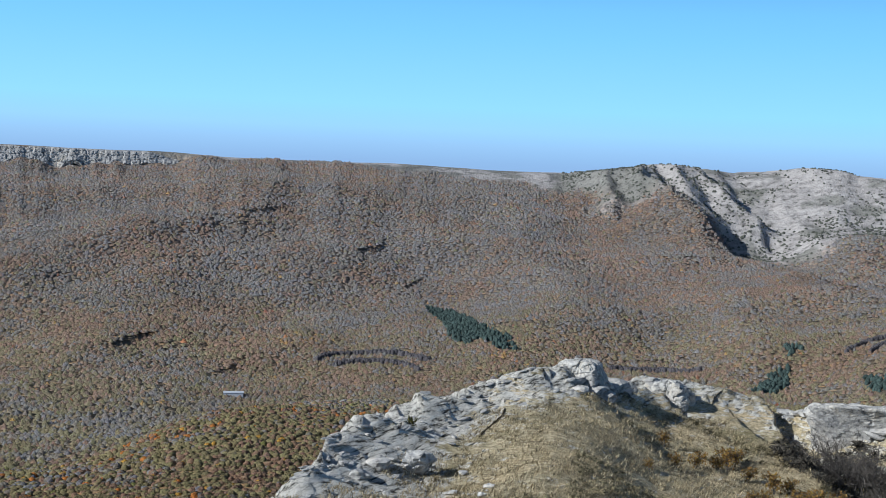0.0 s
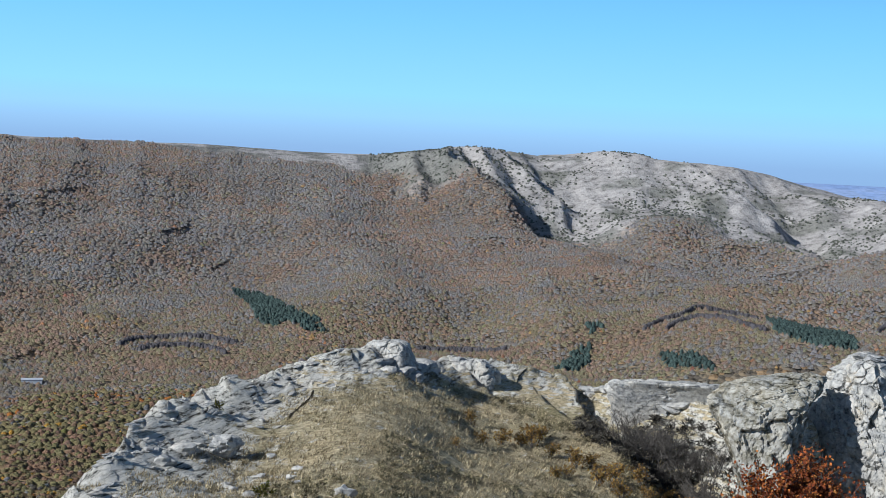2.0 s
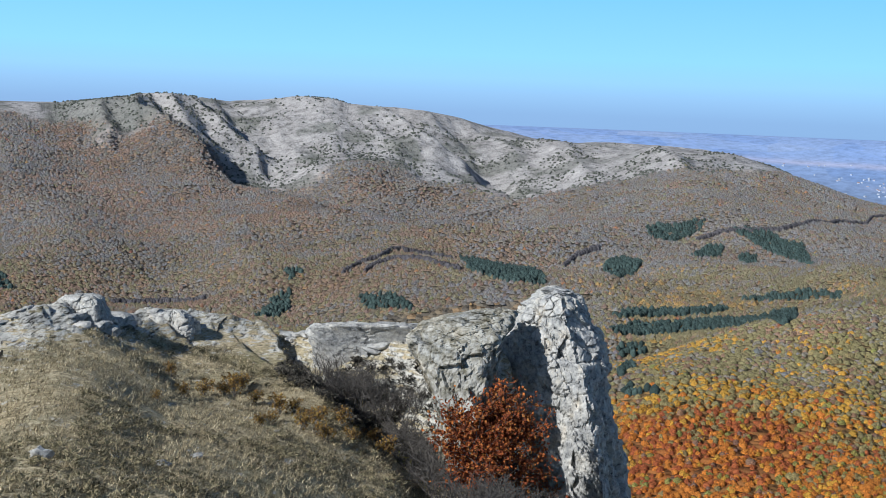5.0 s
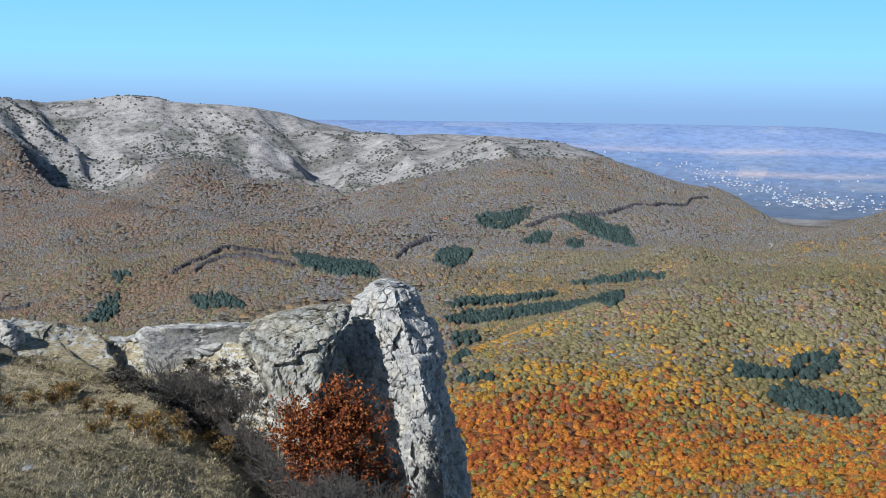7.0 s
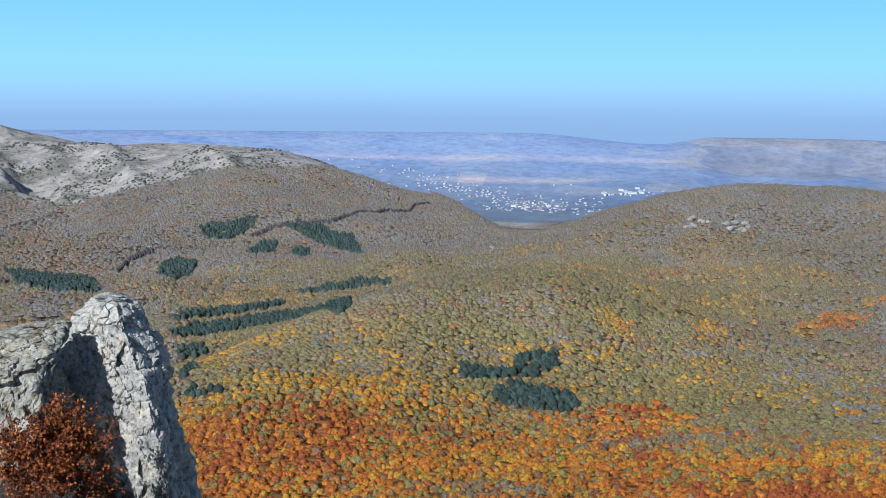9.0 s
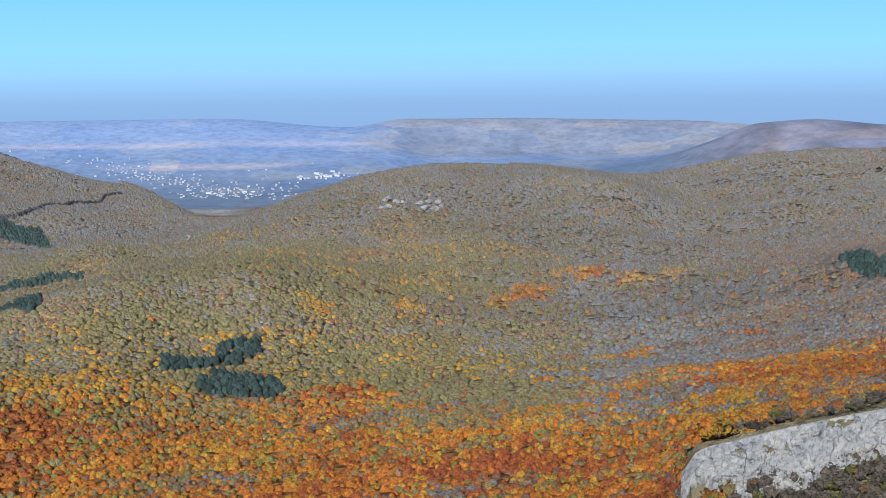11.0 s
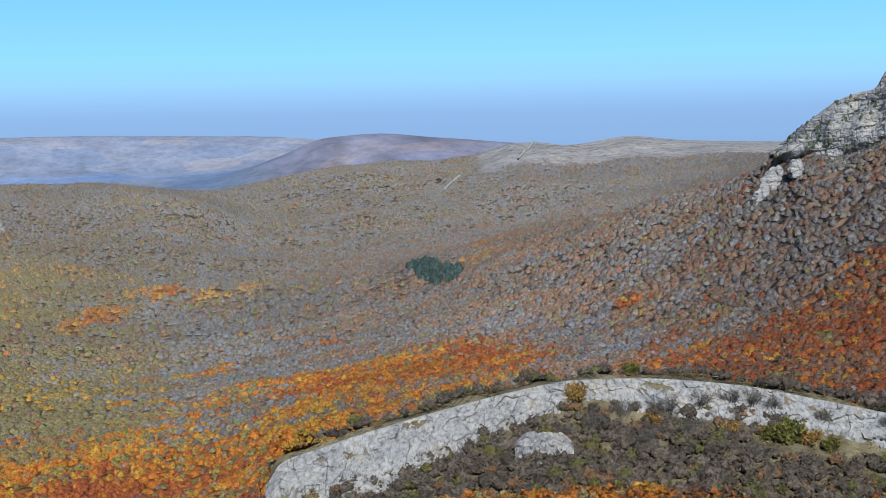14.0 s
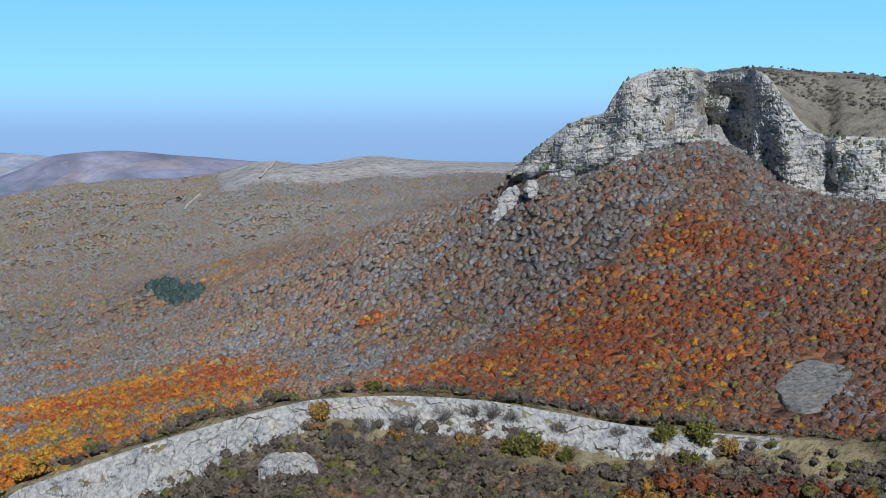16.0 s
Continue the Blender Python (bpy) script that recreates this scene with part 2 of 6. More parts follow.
CLIFF_FOOT = [(84, -4.9), (85.1, -3.5), (86.1, -2.4), (86.6, -2.1), (87.3, -1.95), (88.4, -2.4), (89.2, -1.95), (90.5, -1.4), (91.5, -1.4), (93, -0.9), (94.6, -0.65), (95.4, -1.5), (96.5, -1.6), (97.7, -2.7),
              (101.5, -3.4), (110, -3.4), (130, -5)]


def cleft(az):
    """How far the cliff's clefts cut back into the mountain."""
    return 74 * step(93.7, 94.2, az) * np.clip((96.1 - az) / 1.9, 0, 1) + 14 * step(98.5, 98.9, az) * (1 - step(99.2, 99.6, az))


def mountain(az, rr):
    a, r, e = np.array(CLIFF_RIM, float).T
    rim = pchip(a, r, az)
    top = rim * np.tan(np.radians(pchip(a, e, az)))
    a2, e2 = np.array(CLIFF_FOOT, float).T
    low = (rim - 24) * np.tan(np.radians(pchip(a2, e2, az)))
    low = np.minimum(low, top - 1)
    face = rim
    rim = rim + cleft(az)
    flank = 1 - step(90.3, 91.2, az)
    a3, e3 = np.array(PLATEAU_SKY, float).T
    back = (rim + 170) * np.tan(np.radians(pchip(a3, e3, az)))
    back = back * (1 - flank) + (top - 55) * flank
    ks = [(0 * az, low - 400), (face - 130, low - 130), (face - 60, low - 30), (face - 24, low - 7), (rim - 20, low + 3), (rim + 2, top - 9), (rim + 8, top - 1.2 - 4 * flank), (rim + 170, back), (rim + 600, back - 8), (rim + 1000, back - 80),
          (rim + 4500, top - 900)]
    z = pchip(np.array([k[0] for k in ks]), np.array([k[1] for k in ks]), rr)
    out = np.maximum(step(84.0, 83.0, az), step(116, 130, az))
    return z - 400 * out


# the pale rock band below the viewpoint
BAND_TOP = [(62, 262, -17.5), (64, 262, -15.9), (64.6, 263, -15.1), (66.4, 264, -14.5), (70.4, 268, -13.4), (72.4, 270, -12.9), (75.2, 272, -12.25), (77.6, 275, -11.85), (80.8, 280, -11.75),
            (84.6, 284, -11.95), (88.3, 288, -12.5), (92, 290, -13.0), (95.4, 292, -13.15), (101.8, 292, -13.3), (108, 292, -13.6), (116, 292, -17)]


def rock_band(az, rr):
    a, r, e = np.array(BAND_TOP, float).T
    rim = pchip(a, r, az)
    top = rim * np.tan(np.radians(pchip(a, e, az)))
    ks = [(0 * az, top - 200), (rim - 25, top - 14), (rim - 9, top - 8.5), (rim, top), (rim + 2.5, top + 0.2), (rim + 14, top - 6), (rim + 30, top - 14), (rim + 60, top - 35), (rim + 4900, top - 900)]
    z = pchip(np.array([k[0] for k in ks]), np.array([k[1] for k in ks]), rr)
    out = np.maximum(step(64.2, 62, az), step(112, 118, az))
    return z - 60 * out


# spurs, gullies and low scarps: lift, half width to the sunny and to the shaded side, and the line from its head down, by bearing and distance
SPURS = [(54, 120, 58, [(7.74, 2780), (8.06, 2605), (8.92, 2504), (9.9, 2424), (11.12, 2342)]), (30, 70, 38, [(9.36, 2780), (10.11, 2573), (10.86, 2477), (11.48, 2425)]),
         (34, 85, 42, [(9.89, 2790), (11.07, 2650), (12.31, 2537), (13.31, 2446)]), (40, 170, 75, [(16.98, 2890), (18.34, 2735), (19.33, 2660), (20.82, 2570), (22.05, 2498), (23.3, 2327)]),
         (13, 50, 28, [(11.41, 2841), (11.79, 2711), (12.17, 2605)]), (-24, 90, 90, [(21.96, 2822), (22.85, 2665), (22.97, 2522), (23.54, 2332)]),
         (16, 130, 110, [(15.52, 2825), (15.92, 2642), (16.7, 2471), (17.95, 2334)]), (18, 90, 42, [(30.23, 2583), (31.39, 2382), (32.09, 2252), (33.45, 2179)]),
         (24, 70, 34, [(6.87, 2720), (6.64, 2575), (7.25, 2451)]), (12, 80, 45, [(26.2, 2800), (26.9, 2600), (27.6, 2420)]), (-14, 60, 60, [(19.4, 2860), (20.3, 2760), (21.3, 2680)]),
         ]
FOLDS = [(15, 190, 120, [(-4.47, 2020), (-6.38, 1924), (-8.04, 1825), (-9.45, 1729), (-11.56, 1597)]), (12, 150, 100, [(-2.23, 1916), (-4.38, 1772), (-6.3, 1632), (-7.97, 1517)]),
         (16, 190, 130, [(-9.8, 2137), (-12.61, 2054), (-15.58, 1950), (-17.8, 1856)]), (26, 230, 200, [(17.04, 1594), (20.13, 1526), (23.27, 1422)]), (14, 150, 110, [(31.59, 1654), (34.04, 1546), (37.19, 1440)]),
         (14, 200, 150, [(3.5, 2080), (5.5, 1900), (7.5, 1720)]), (16, 200, 140, [(12.0, 2200), (13.5, 2050), (14.5, 1880)]), (14, 180, 130, [(25.5, 2150), (27, 1980), (28.2, 1820)])]
SCARPS = [(0.5, [(5.2, 96), (6.14, 92.5), (7.0, 92)]), (0.5, [(6.03, 90), (7.02, 91), (7.77, 90), (8.53, 88), (9.29, 86)]), (0.55, [(7.46, 98), (8.67, 103), (9.52, 105), (10.52, 102)]),
          (1.3, [(14.6, 106), (15.38, 99), (16.11, 95), (17.31, 92)]), (0.36, [(9.21, 96), (10.94, 93), (12.41, 88), (13.88, 83)]), (0.36, [(13.54, 102), (15.31, 95), (17.09, 89), (18.91, 83)])]


def off_line(x, y, line):
    """Distance to a line in the plan, and 1 or -1 by its side."""
    a, r = np.array(line, float).T
    px, py = r * np.sin(np.radians(a)), r * np.cos(np.radians(a))
    best, side = np.full(x.shape, 1e9), np.zeros(x.shape)
    for k in range(len(px) - 1):
        ux, uy = px[k + 1] - px[k], py[k + 1] - py[k]
        t = np.clip(((x - px[k]) * ux + (y - py[k]) * uy) / (ux * ux + uy * uy), 0, 1)
        vx, vy = x - px[k] - t * ux, y - py[k] - t * uy
        d = np.hypot(vx, vy)
        near = d < best
        side = np.where(near, np.sign(ux * vy - uy * vx), side)
        best = np.where(near, d, best)
    return best, side


def spurs(x, y):
    lift = np.zeros_like(x)
    for h, w0, w1, line in SPURS + FOLDS:
        a, r = np.array(line, float).T
        px, py = r * np.sin(np.radians(a)), r * np.cos(np.radians(a))
        w = max(w0, w1) * 1.2
        m = np.nonzero((x > px.min() - w) & (x < px.max() + w) & (y > py.min() - w) & (y < py.max() + w))[0]
        if len(m):
            xx, yy = x[m] + 16 * fbm(x[m] / 70, y[m] / 70, octaves=3, seed=161), y[m] + 16 * fbm(x[m] / 70, y[m] / 70, octaves=3, seed=167)
            d, side = off_line(xx, yy, line)
            q = np.clip(1 - d / np.where(side > 0, w1, w0), 0, 1)
            lift[m] += h * (q ** 1.25 if line[0][1] > 2250 else q * q * (3 - 2 * q))
    return lift


def scarps(x, y):
    drop = np.zeros_like(x)
    for h, line in SCARPS:
        xx, yy = x + 0.7 * fbm(x / 2.5, y / 2.5, octaves=3, seed=171), y + 0.7 * fbm(x / 2.5, y / 2.5, octaves=3, seed=177)
        d, side = off_line(xx, yy, line)
        drop += np.where(side > 0, -1.5 * h * step(0.0, 0.3, d) * np.exp(-d / (4.0 if h < 1 else 7.0)), 0.5 * min(h, 0.5) * np.exp(-d / 2.0))
    return drop


def soft_max(a, b, k):
    h = np.clip(0.5 + 0.5 * (a - b) / k, 0, 1)
    return b + (a - b) * h + k * h * (1 - h)


def height(az, rr):
    az, rr = np.asarray(az, float), np.asarray(rr, float)
    shape = np.broadcast(az, rr).shape
    az, rr = (np.broadcast_to(q, shape).ravel() for q in (az, rr))
    az = (az + 30) % 360 - 30
    x, y = rr * np.sin(np.radians(az)), rr * np.cos(np.radians(az))
    z = country(az, rr)
    # folds of the wooded slopes
    swell = step(350, 900, rr) * (1 - step(2900, 3400, rr))
    fold = 18 * fbm(x / 330, y / 330, octaves=3, seed=3) + (62 - 40 * (1 - step(2, 8, az)) - 30 * step(27, 31, az) * (1 - step(46, 50, az))) * (ridged(x / 460 + 0.3, y / 460, octaves=3, seed=33) - 0.68)
    z = z + swell * fold * np.clip(rr / 1500, 0.3, 1.2) * (1 - 0.75 * step(2350, 2700, rr)) * (1 - 0.8 * step(77, 83, az)) * (1 - 0.85 * step(1450, 1700, rr) * step(44, 48, az) * (1 - step(62, 66, az)))
    # spurs and gullies of the bare hill
    bare = step(3.5, 8.5, az) * (1 - step(34, 37, az)) * step(2000, 2450, rr) * (1 - step(2860, 3020, rr))
    u = az * 0.5 + (rr - 2500) / 330 + 0.35 * fbm(x / 180, y / 180, seed=12)
    z = z + bare * (13 * (ridged(u, rr / 1500, octaves=4, seed=11) - 0.62) + 5 * fbm(x / 45, y / 45, octaves=4, seed=13))
    craggy = step(2.5, 5, az) * (1 - step(9, 13, az)) * step(2350, 2450, rr) * (1 - step(2700, 2800, rr))
    z = z + craggy * 15 * (ridged(az * 1.6, rr / 420, octaves=4, seed=113) - 0.55)
    lift = np.zeros_like(z)
    far = (rr > 1300) & (rr < 3000) & (az > -25) & (az < 45)
    lift[far] = spurs(x[far], y[far])
    z = z + lift
    crest_r, crest_z = line_at("crest", az)
    hill = (az > 3) & (az < 40) & (rr > 1900) & (rr < 3050)
    z = np.where(hill, np.minimum(z, crest_z / crest_r * rr + 1.5 * fbm(az * 2.5, rr / 300, octaves=3, seed=115)), z)
    # the lee of the yellow hill's edge
    z = z - 16 * step(27, 30, az) * (1 - step(43, 47, az)) * np.exp(-((rr - line_at("valley", az)[0] - 75) / 45) ** 2)
    west = (1 - step(-2, 4, az)) * step(1900, 2300, rr) * (1 - step(2640, 2720, rr))
    z = z + west * 16 * (ridged(az * 0.5, rr / 900, octaves=4, seed=19) - 0.6)
    scarp = 36 * step(-10.2, -13, az) * (0.7 + 0.5 * fbm(az * 0.8, 0 * az, seed=45))
    z = z - scarp * step(2330, 2600, rr) * (1 - step(2664, 2684, rr))
    far = step(3300, 3700, rr)
    z = z + far * (1 - step(4650, 4800, rr)) * 6 * fbm(x / 260, y / 260, octaves=4, seed=8)
    hills = step(50, 54, az) * (1 - step(75, 80, az)) * step(3900, 4250, rr) * (1 - step(4780, 4880, rr))
    z = z + hills * 26 * (ridged(x / 300, y / 300, octaves=4, seed=31) - 0.6)
    m = mountain(az, rr) + 3.5 * fbm(x / 40, y / 40, octaves=4, seed=5)
    z = np.where((az > 83) & (az < 131), soft_max(z, m, 4.0), z)
    b = rock_band(az, rr) + 1.2 * fbm(x / 9, y / 9, octaves=4, seed=6)
    z = np.where((az > 61.9) & (az < 119), soft_max(z, b, 1.0), z)
    n = near_ridge(az, rr)
    ra, rd, _ = np.array(RIDGE_RIM, float).T
    rim = rr - pchip(ra, rd, az)
    craggy = step(-9, -1, rim) * (1 - step(6, 12, rim)) + step(4, 2, az) * step(-26, -8, rim) * 0.45
    n = n + step(30, 55, rr) * (0.42 * fbm(x / 6.5, y / 6.5, octaves=4, seed=21) + 0.15 * fbm(x / 0.9, y / 0.9, octaves=3, seed=22))
    close = (rr < 130) & (az > -16) & (az < 37)
    n[close] += scarps(x[close], y[close])
    block = np.zeros_like(az)
    block[close] = 0.42 * facets(x[close], y[close], 0 * x[close], 3.0, 23)[0] + 0.2 * facets(x[close], y[close], 0 * x[close], 1.2, 27)[0]
    n = n + craggy * (0.4 * (ridged(x / 4.6, y / 4.6, octaves=3, seed=23) - 0.62) + 0.55 * block)
    z = np.where((az > -15.5) & (az < 36.5), soft_max(z, n, 0.6), z)
    return z.reshape(shape)


def place(az, rr, up=0.0):
    a = radians(az)
    return Vector((rr * math.sin(a), rr * math.cos(a), float(height(np.array([az]), np.array([rr]))[0]) + up))


# ---- materials ----
def material(name, rough=0.85):
    m = bpy.data.materials.new(name)
    m.use_nodes = True
    b = m.node_tree.nodes["Principled BSDF"]
    b.inputs["Roughness"].default_value = rough
    b.inputs["Specular IOR Level"].default_value = 0.15
    return m, m.node_tree.nodes, m.node_tree.links, b


def noise_node(nodes, links, co, scale, detail=6, rough=0.6):
    n = nodes.new("ShaderNodeTexNoise")
    n.inputs["Scale"].default_value, n.inputs["Detail"].default_value, n.inputs["Roughness"].default_value = scale, detail, rough
    links.new(co, n.inputs["Vector"])
    return n.outputs["Fac"]


def ramp_node(nodes, links, fac, stops):
    r = nodes.new("ShaderNodeValToRGB")
    e = r.color_ramp.elements
    while len(e) < len(stops):
        e.new(0.5)
    for q, (p, c) in zip(e, stops):
        q.position, q.color = p, (*c, 1) if not isinstance(c, (int, float)) else (c, c, c, 1)
    links.new(fac, r.inputs[0])
    return r.outputs["Color"]


def mix_node(nodes, links, fac, a, b, mode="MIX"):
    n = nodes.new("ShaderNodeMix")
    n.data_type, n.blend_type = "RGBA", mode
    for sock, v in ((n.inputs[0], fac), (n.inputs[6], a), (n.inputs[7], b)):
        if isinstance(v, (int, float)):
            sock.default_value = v
        elif isinstance(v, tuple):
            sock.default_value = (*v, 1)
        else:
            links.new(v, sock)
    return n.outputs[2]


def bump_node(nodes, links, height_socket, strength, distance, bsdf, before=None):
    n = nodes.new("ShaderNodeBump")
    n.inputs["Strength"].default_value, n.inputs["Distance"].default_value = strength, distance
    links.new(height_socket, n.inputs["Height"])
    if before is not None:
        links.new(before, n.inputs["Normal"])
    links.new(n.outputs[0], bsdf.inputs["Normal"])
    return n.outputs[0]


def coords(nodes, scale=(1, 1, 1)):
    g = nodes.new("ShaderNodeNewGeometry")
    return g.outputs["Position"], g


def country_material():
    """Woods, bare turf and rock seen from far: the tone comes with the land, crowns and grain from the nodes."""
    m, n, l, b = material("wooded_country", 0.95)
    co, g = coords(n)
    tone = n.new("ShaderNodeAttribute")
    tone.attribute_name = "tone"
    v = n.new("ShaderNodeTexVoronoi")
    v.inputs["Scale"].default_value = 1 / 7.0
    l.new(co, v.inputs["Vector"])
    sep = n.new("ShaderNodeSeparateColor")
    l.new(v.outputs["Color"], sep.inputs[0])
    crown = ramp_node(n, l, sep.outputs[0], [(0.0, (0.55, 0.55, 0.6)), (0.5, (0.95, 0.95, 0.95)), (0.8, (1.25, 1.12, 0.95)), (1.0, (1.5, 1.2, 0.9))])
    speck = ramp_node(n, l, noise_node(n, l, co, 0.06, 7, 0.78), [(0.36, 0.42), (0.48, 1.0), (0.64, 1.3)])
    both = mix_node(n, l, tone.outputs["Alpha"], speck, crown)
    l.new(mix_node(n, l, 1.0, tone.outputs["Color"], both, "MULTIPLY"), b.inputs["Base Color"])
    inv = n.new("ShaderNodeMath")
    inv.operation = "SUBTRACT"
    inv.inputs[0].default_value = 1.0
    l.new(v.outputs["Distance"], inv.inputs[1])
    k = n.new("ShaderNodeMath")
    k.operation = "MULTIPLY"
    l.new(inv.outputs[0], k.inputs[0])
    l.new(tone.outputs["Alpha"], k.inputs[1])
    first = bump_node(n, l, k.outputs[0], 1.0, 5.0, b)
    bump_node(n, l, noise_node(n, l, co, 0.05, 6, 0.7), 1.0, 6.0, b, first)
    return m


def turf_material():
    """Dry hill turf with bleached grass, and limestone where it is steep or worn."""
    m, n, l, b = material("dry_turf_and_limestone", 0.95)
    co, g = coords(n)
    tone = n.new("ShaderNodeAttribute")
    tone.attribute_name = "tone"
    def along(turn, scale):
        a = n.new("ShaderNodeMapping")
        a.inputs["Rotation"].default_value = (0, 0, radians(turn))
        l.new(co, a.inputs["Vector"])
        b2 = n.new("ShaderNodeMapping")
        b2.inputs["Scale"].default_value = scale
        l.new(a.outputs[0], b2.inputs["Vector"])
        return b2.outputs[0]

    tufts = n.new("ShaderNodeMath")
    tufts.operation = "MULTIPLY_ADD"
    l.new(noise_node(n, l, along(125, (1, 0.22, 1)), 5.0, 5, 0.75), tufts.inputs[0])
    tufts.inputs[1].default_value = 0.55
    half = n.new("ShaderNodeMath")
    half.operation = "MULTIPLY"
    l.new(noise_node(n, l, co, 3.4, 5, 0.8), half.inputs[0])
    half.inputs[1].default_value = 0.45
    l.new(half.outputs[0], tufts.inputs[2])
    grass = ramp_node(n, l, tufts.outputs[0],
                      [(0.36, (0.06, 0.054, 0.04)), (0.43, (0.30, 0.265, 0.185)), (0.50, (0.52, 0.465, 0.335)), (0.60, (0.74, 0.68, 0.52))])
    patches = ramp_node(n, l, noise_node(n, l, co, 0.16, 6, 0.65), [(0.36, (0.62, 0.60, 0.46)), (0.48, (0.98, 0.94, 0.84)), (0.65, (1.18, 1.06, 0.88))])
    grass = mix_node(n, l, 1.0, grass, patches, "MULTIPLY")
    bedding = noise_node(n, l, along(26.7, (1.5, 0.22, 2.6)), 1.7, 7, 0.74)
    rock = ramp_node(n, l, bedding, [(0.40, (0.06, 0.055, 0.045)), (0.455, (0.46, 0.44, 0.38)), (0.51, (0.72, 0.69, 0.61)), (0.62, (0.85, 0.82, 0.74))])
    beds = n.new("ShaderNodeMapping")
    beds.inputs["Scale"].default_value = (0.45, 0.45, 3.2)
    l.new(co, beds.inputs["Vector"])
    grit = noise_node(n, l, beds.outputs[0], 1.3, 6, 0.7)
    add = n.new("ShaderNodeMath")
    add.operation = "ADD"
    l.new(grit, add.inputs[0])
    l.new(tone.outputs["Alpha"], add.inputs[1])
    mask = ramp_node(n, l, add.outputs[0], [(0.93, 0.0), (1.0, 1.0)])
    l.new(mix_node(n, l, mask, grass, rock), b.inputs["Base Color"])
    relief = mix_node(n, l, mask, tufts.outputs[0], bedding)
    first = bump_node(n, l, relief, 1.0, 0.4, b)
    bump_node(n, l, noise_node(n, l, co, 11.0, 5, 0.7), 0.7, 0.07, b, first)
    return m


def limestone(name, scale, lift, dark, mid, light, stretch=1.0):
    """Weathered limestone: grey skin, pale breaks, dark cracks."""
    m, n, l, b = material(name, 0.92)
    co, g = coords(n)
    mp = n.new("ShaderNodeMapping")
    mp.inputs["Scale"].default_value = (1, 1, stretch)
    l.new(co, mp.inputs["Vector"])
    c = mp.outputs[0]
    base = ramp_node(n, l, noise_node(n, l, c, scale, 6, 0.7), [(0.33, dark), (0.43, mid), (0.6, light)])
    stain = ramp_node(n, l, noise_node(n, l, co, scale * 0.22, 4), [(0.35, (0.78, 0.80, 0.84)), (0.55, (1, 1, 1)), (0.72, (1.06, 0.98, 0.86))])
    base = mix_node(n, l, 1.0, base, stain, "MULTIPLY")
    v = n.new("ShaderNodeTexVoronoi")
    v.feature = "DISTANCE_TO_EDGE"
    v.inputs["Scale"].default_value = scale * 0.3
    wob = n.new("ShaderNodeTexNoise")
    wob.inputs["Scale"].default_value, wob.inputs["Detail"].default_value = scale, 5
    l.new(c, wob.inputs["Vector"])
    off = n.new("ShaderNodeVectorMath")
    off.operation = "MULTIPLY_ADD"
    l.new(wob.outputs["Color"], off.inputs[0])
    off.inputs[1].default_value = (1.6 / scale,) * 3
    l.new(c, off.inputs[2])
    l.new(off.outputs[0], v.inputs["Vector"])
    crack = ramp_node(n, l, v.outputs["Distance"], [(0.0, 0.3), (0.014, 1.0)])
    l.new(mix_node(n, l, 0.16, base, crack, "MULTIPLY"), b.inputs["Base Color"])
    first = bump_node(n, l, crack, 0.2, lift * 0.3, b)
    bump_node(n, l, noise_node(n, l, c, scale * 1.3, 5, 0.7), 1.0, lift, b, first)
    return m


def leaf_material(name, tone=None, translucent=0.25):
    m, n, l, b = material(name, 0.75)
    g = n.new("ShaderNodeNewGeometry")
    if tone is None:
        at = n.new("ShaderNodeAttribute")
        at.attribute_name = "tone"
        base = at.outputs["Color"]
    else:
        base = ramp_node(n, l, g.outputs["Random Per Island"], tone)
    grain = ramp_node(n, l, noise_node(n, l, g.outputs["Position"], 1.1, 5, 0.8), [(0.38, 0.5), (0.48, 1.18), (0.62, 1.8)])
    l.new(mix_node(n, l, 1.0, base, grain, "MULTIPLY"), b.inputs["Base Color"])
    bump_node(n, l, noise_node(n, l, g.outputs["Position"], 1.5, 4, 0.75), 1.0, 0.9, b)
    return m


def distance_material():
    """The plain and hills at the horizon, in tones that hold painted haze."""
    m, n, l, b = material("hazed_plain", 0.95)
    co, g = coords(n)
    tone = n.new("ShaderNodeAttribute")
    tone.attribute_name = "tone"
    speck = ramp_node(n, l, noise_node(n, l, co, 0.03, 6, 0.75), [(0.36, 0.8), (0.5, 1.0), (0.64, 1.15)])
    v = n.new("ShaderNodeTexVoronoi")
    v.inputs["Scale"].default_value = 1 / 150.0
    l.new(co, v.inputs["Vector"])
    sep = n.new("ShaderNodeSeparateColor")
    l.new(v.outputs["Color"], sep.inputs[0])
    plots = ramp_node(n, l, sep.outputs[0], [(0.0, (0.82, 0.88, 0.95)), (0.5, (1.0, 1.0, 1.0)), (0.8, (1.05, 1.02, 0.98)), (1.0, (1.3, 1.14, 0.98))])
    both = mix_node(n, l, 1.0, speck, plots, "MULTIPLY")
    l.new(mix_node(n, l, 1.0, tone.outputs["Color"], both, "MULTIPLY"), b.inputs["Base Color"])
    return m


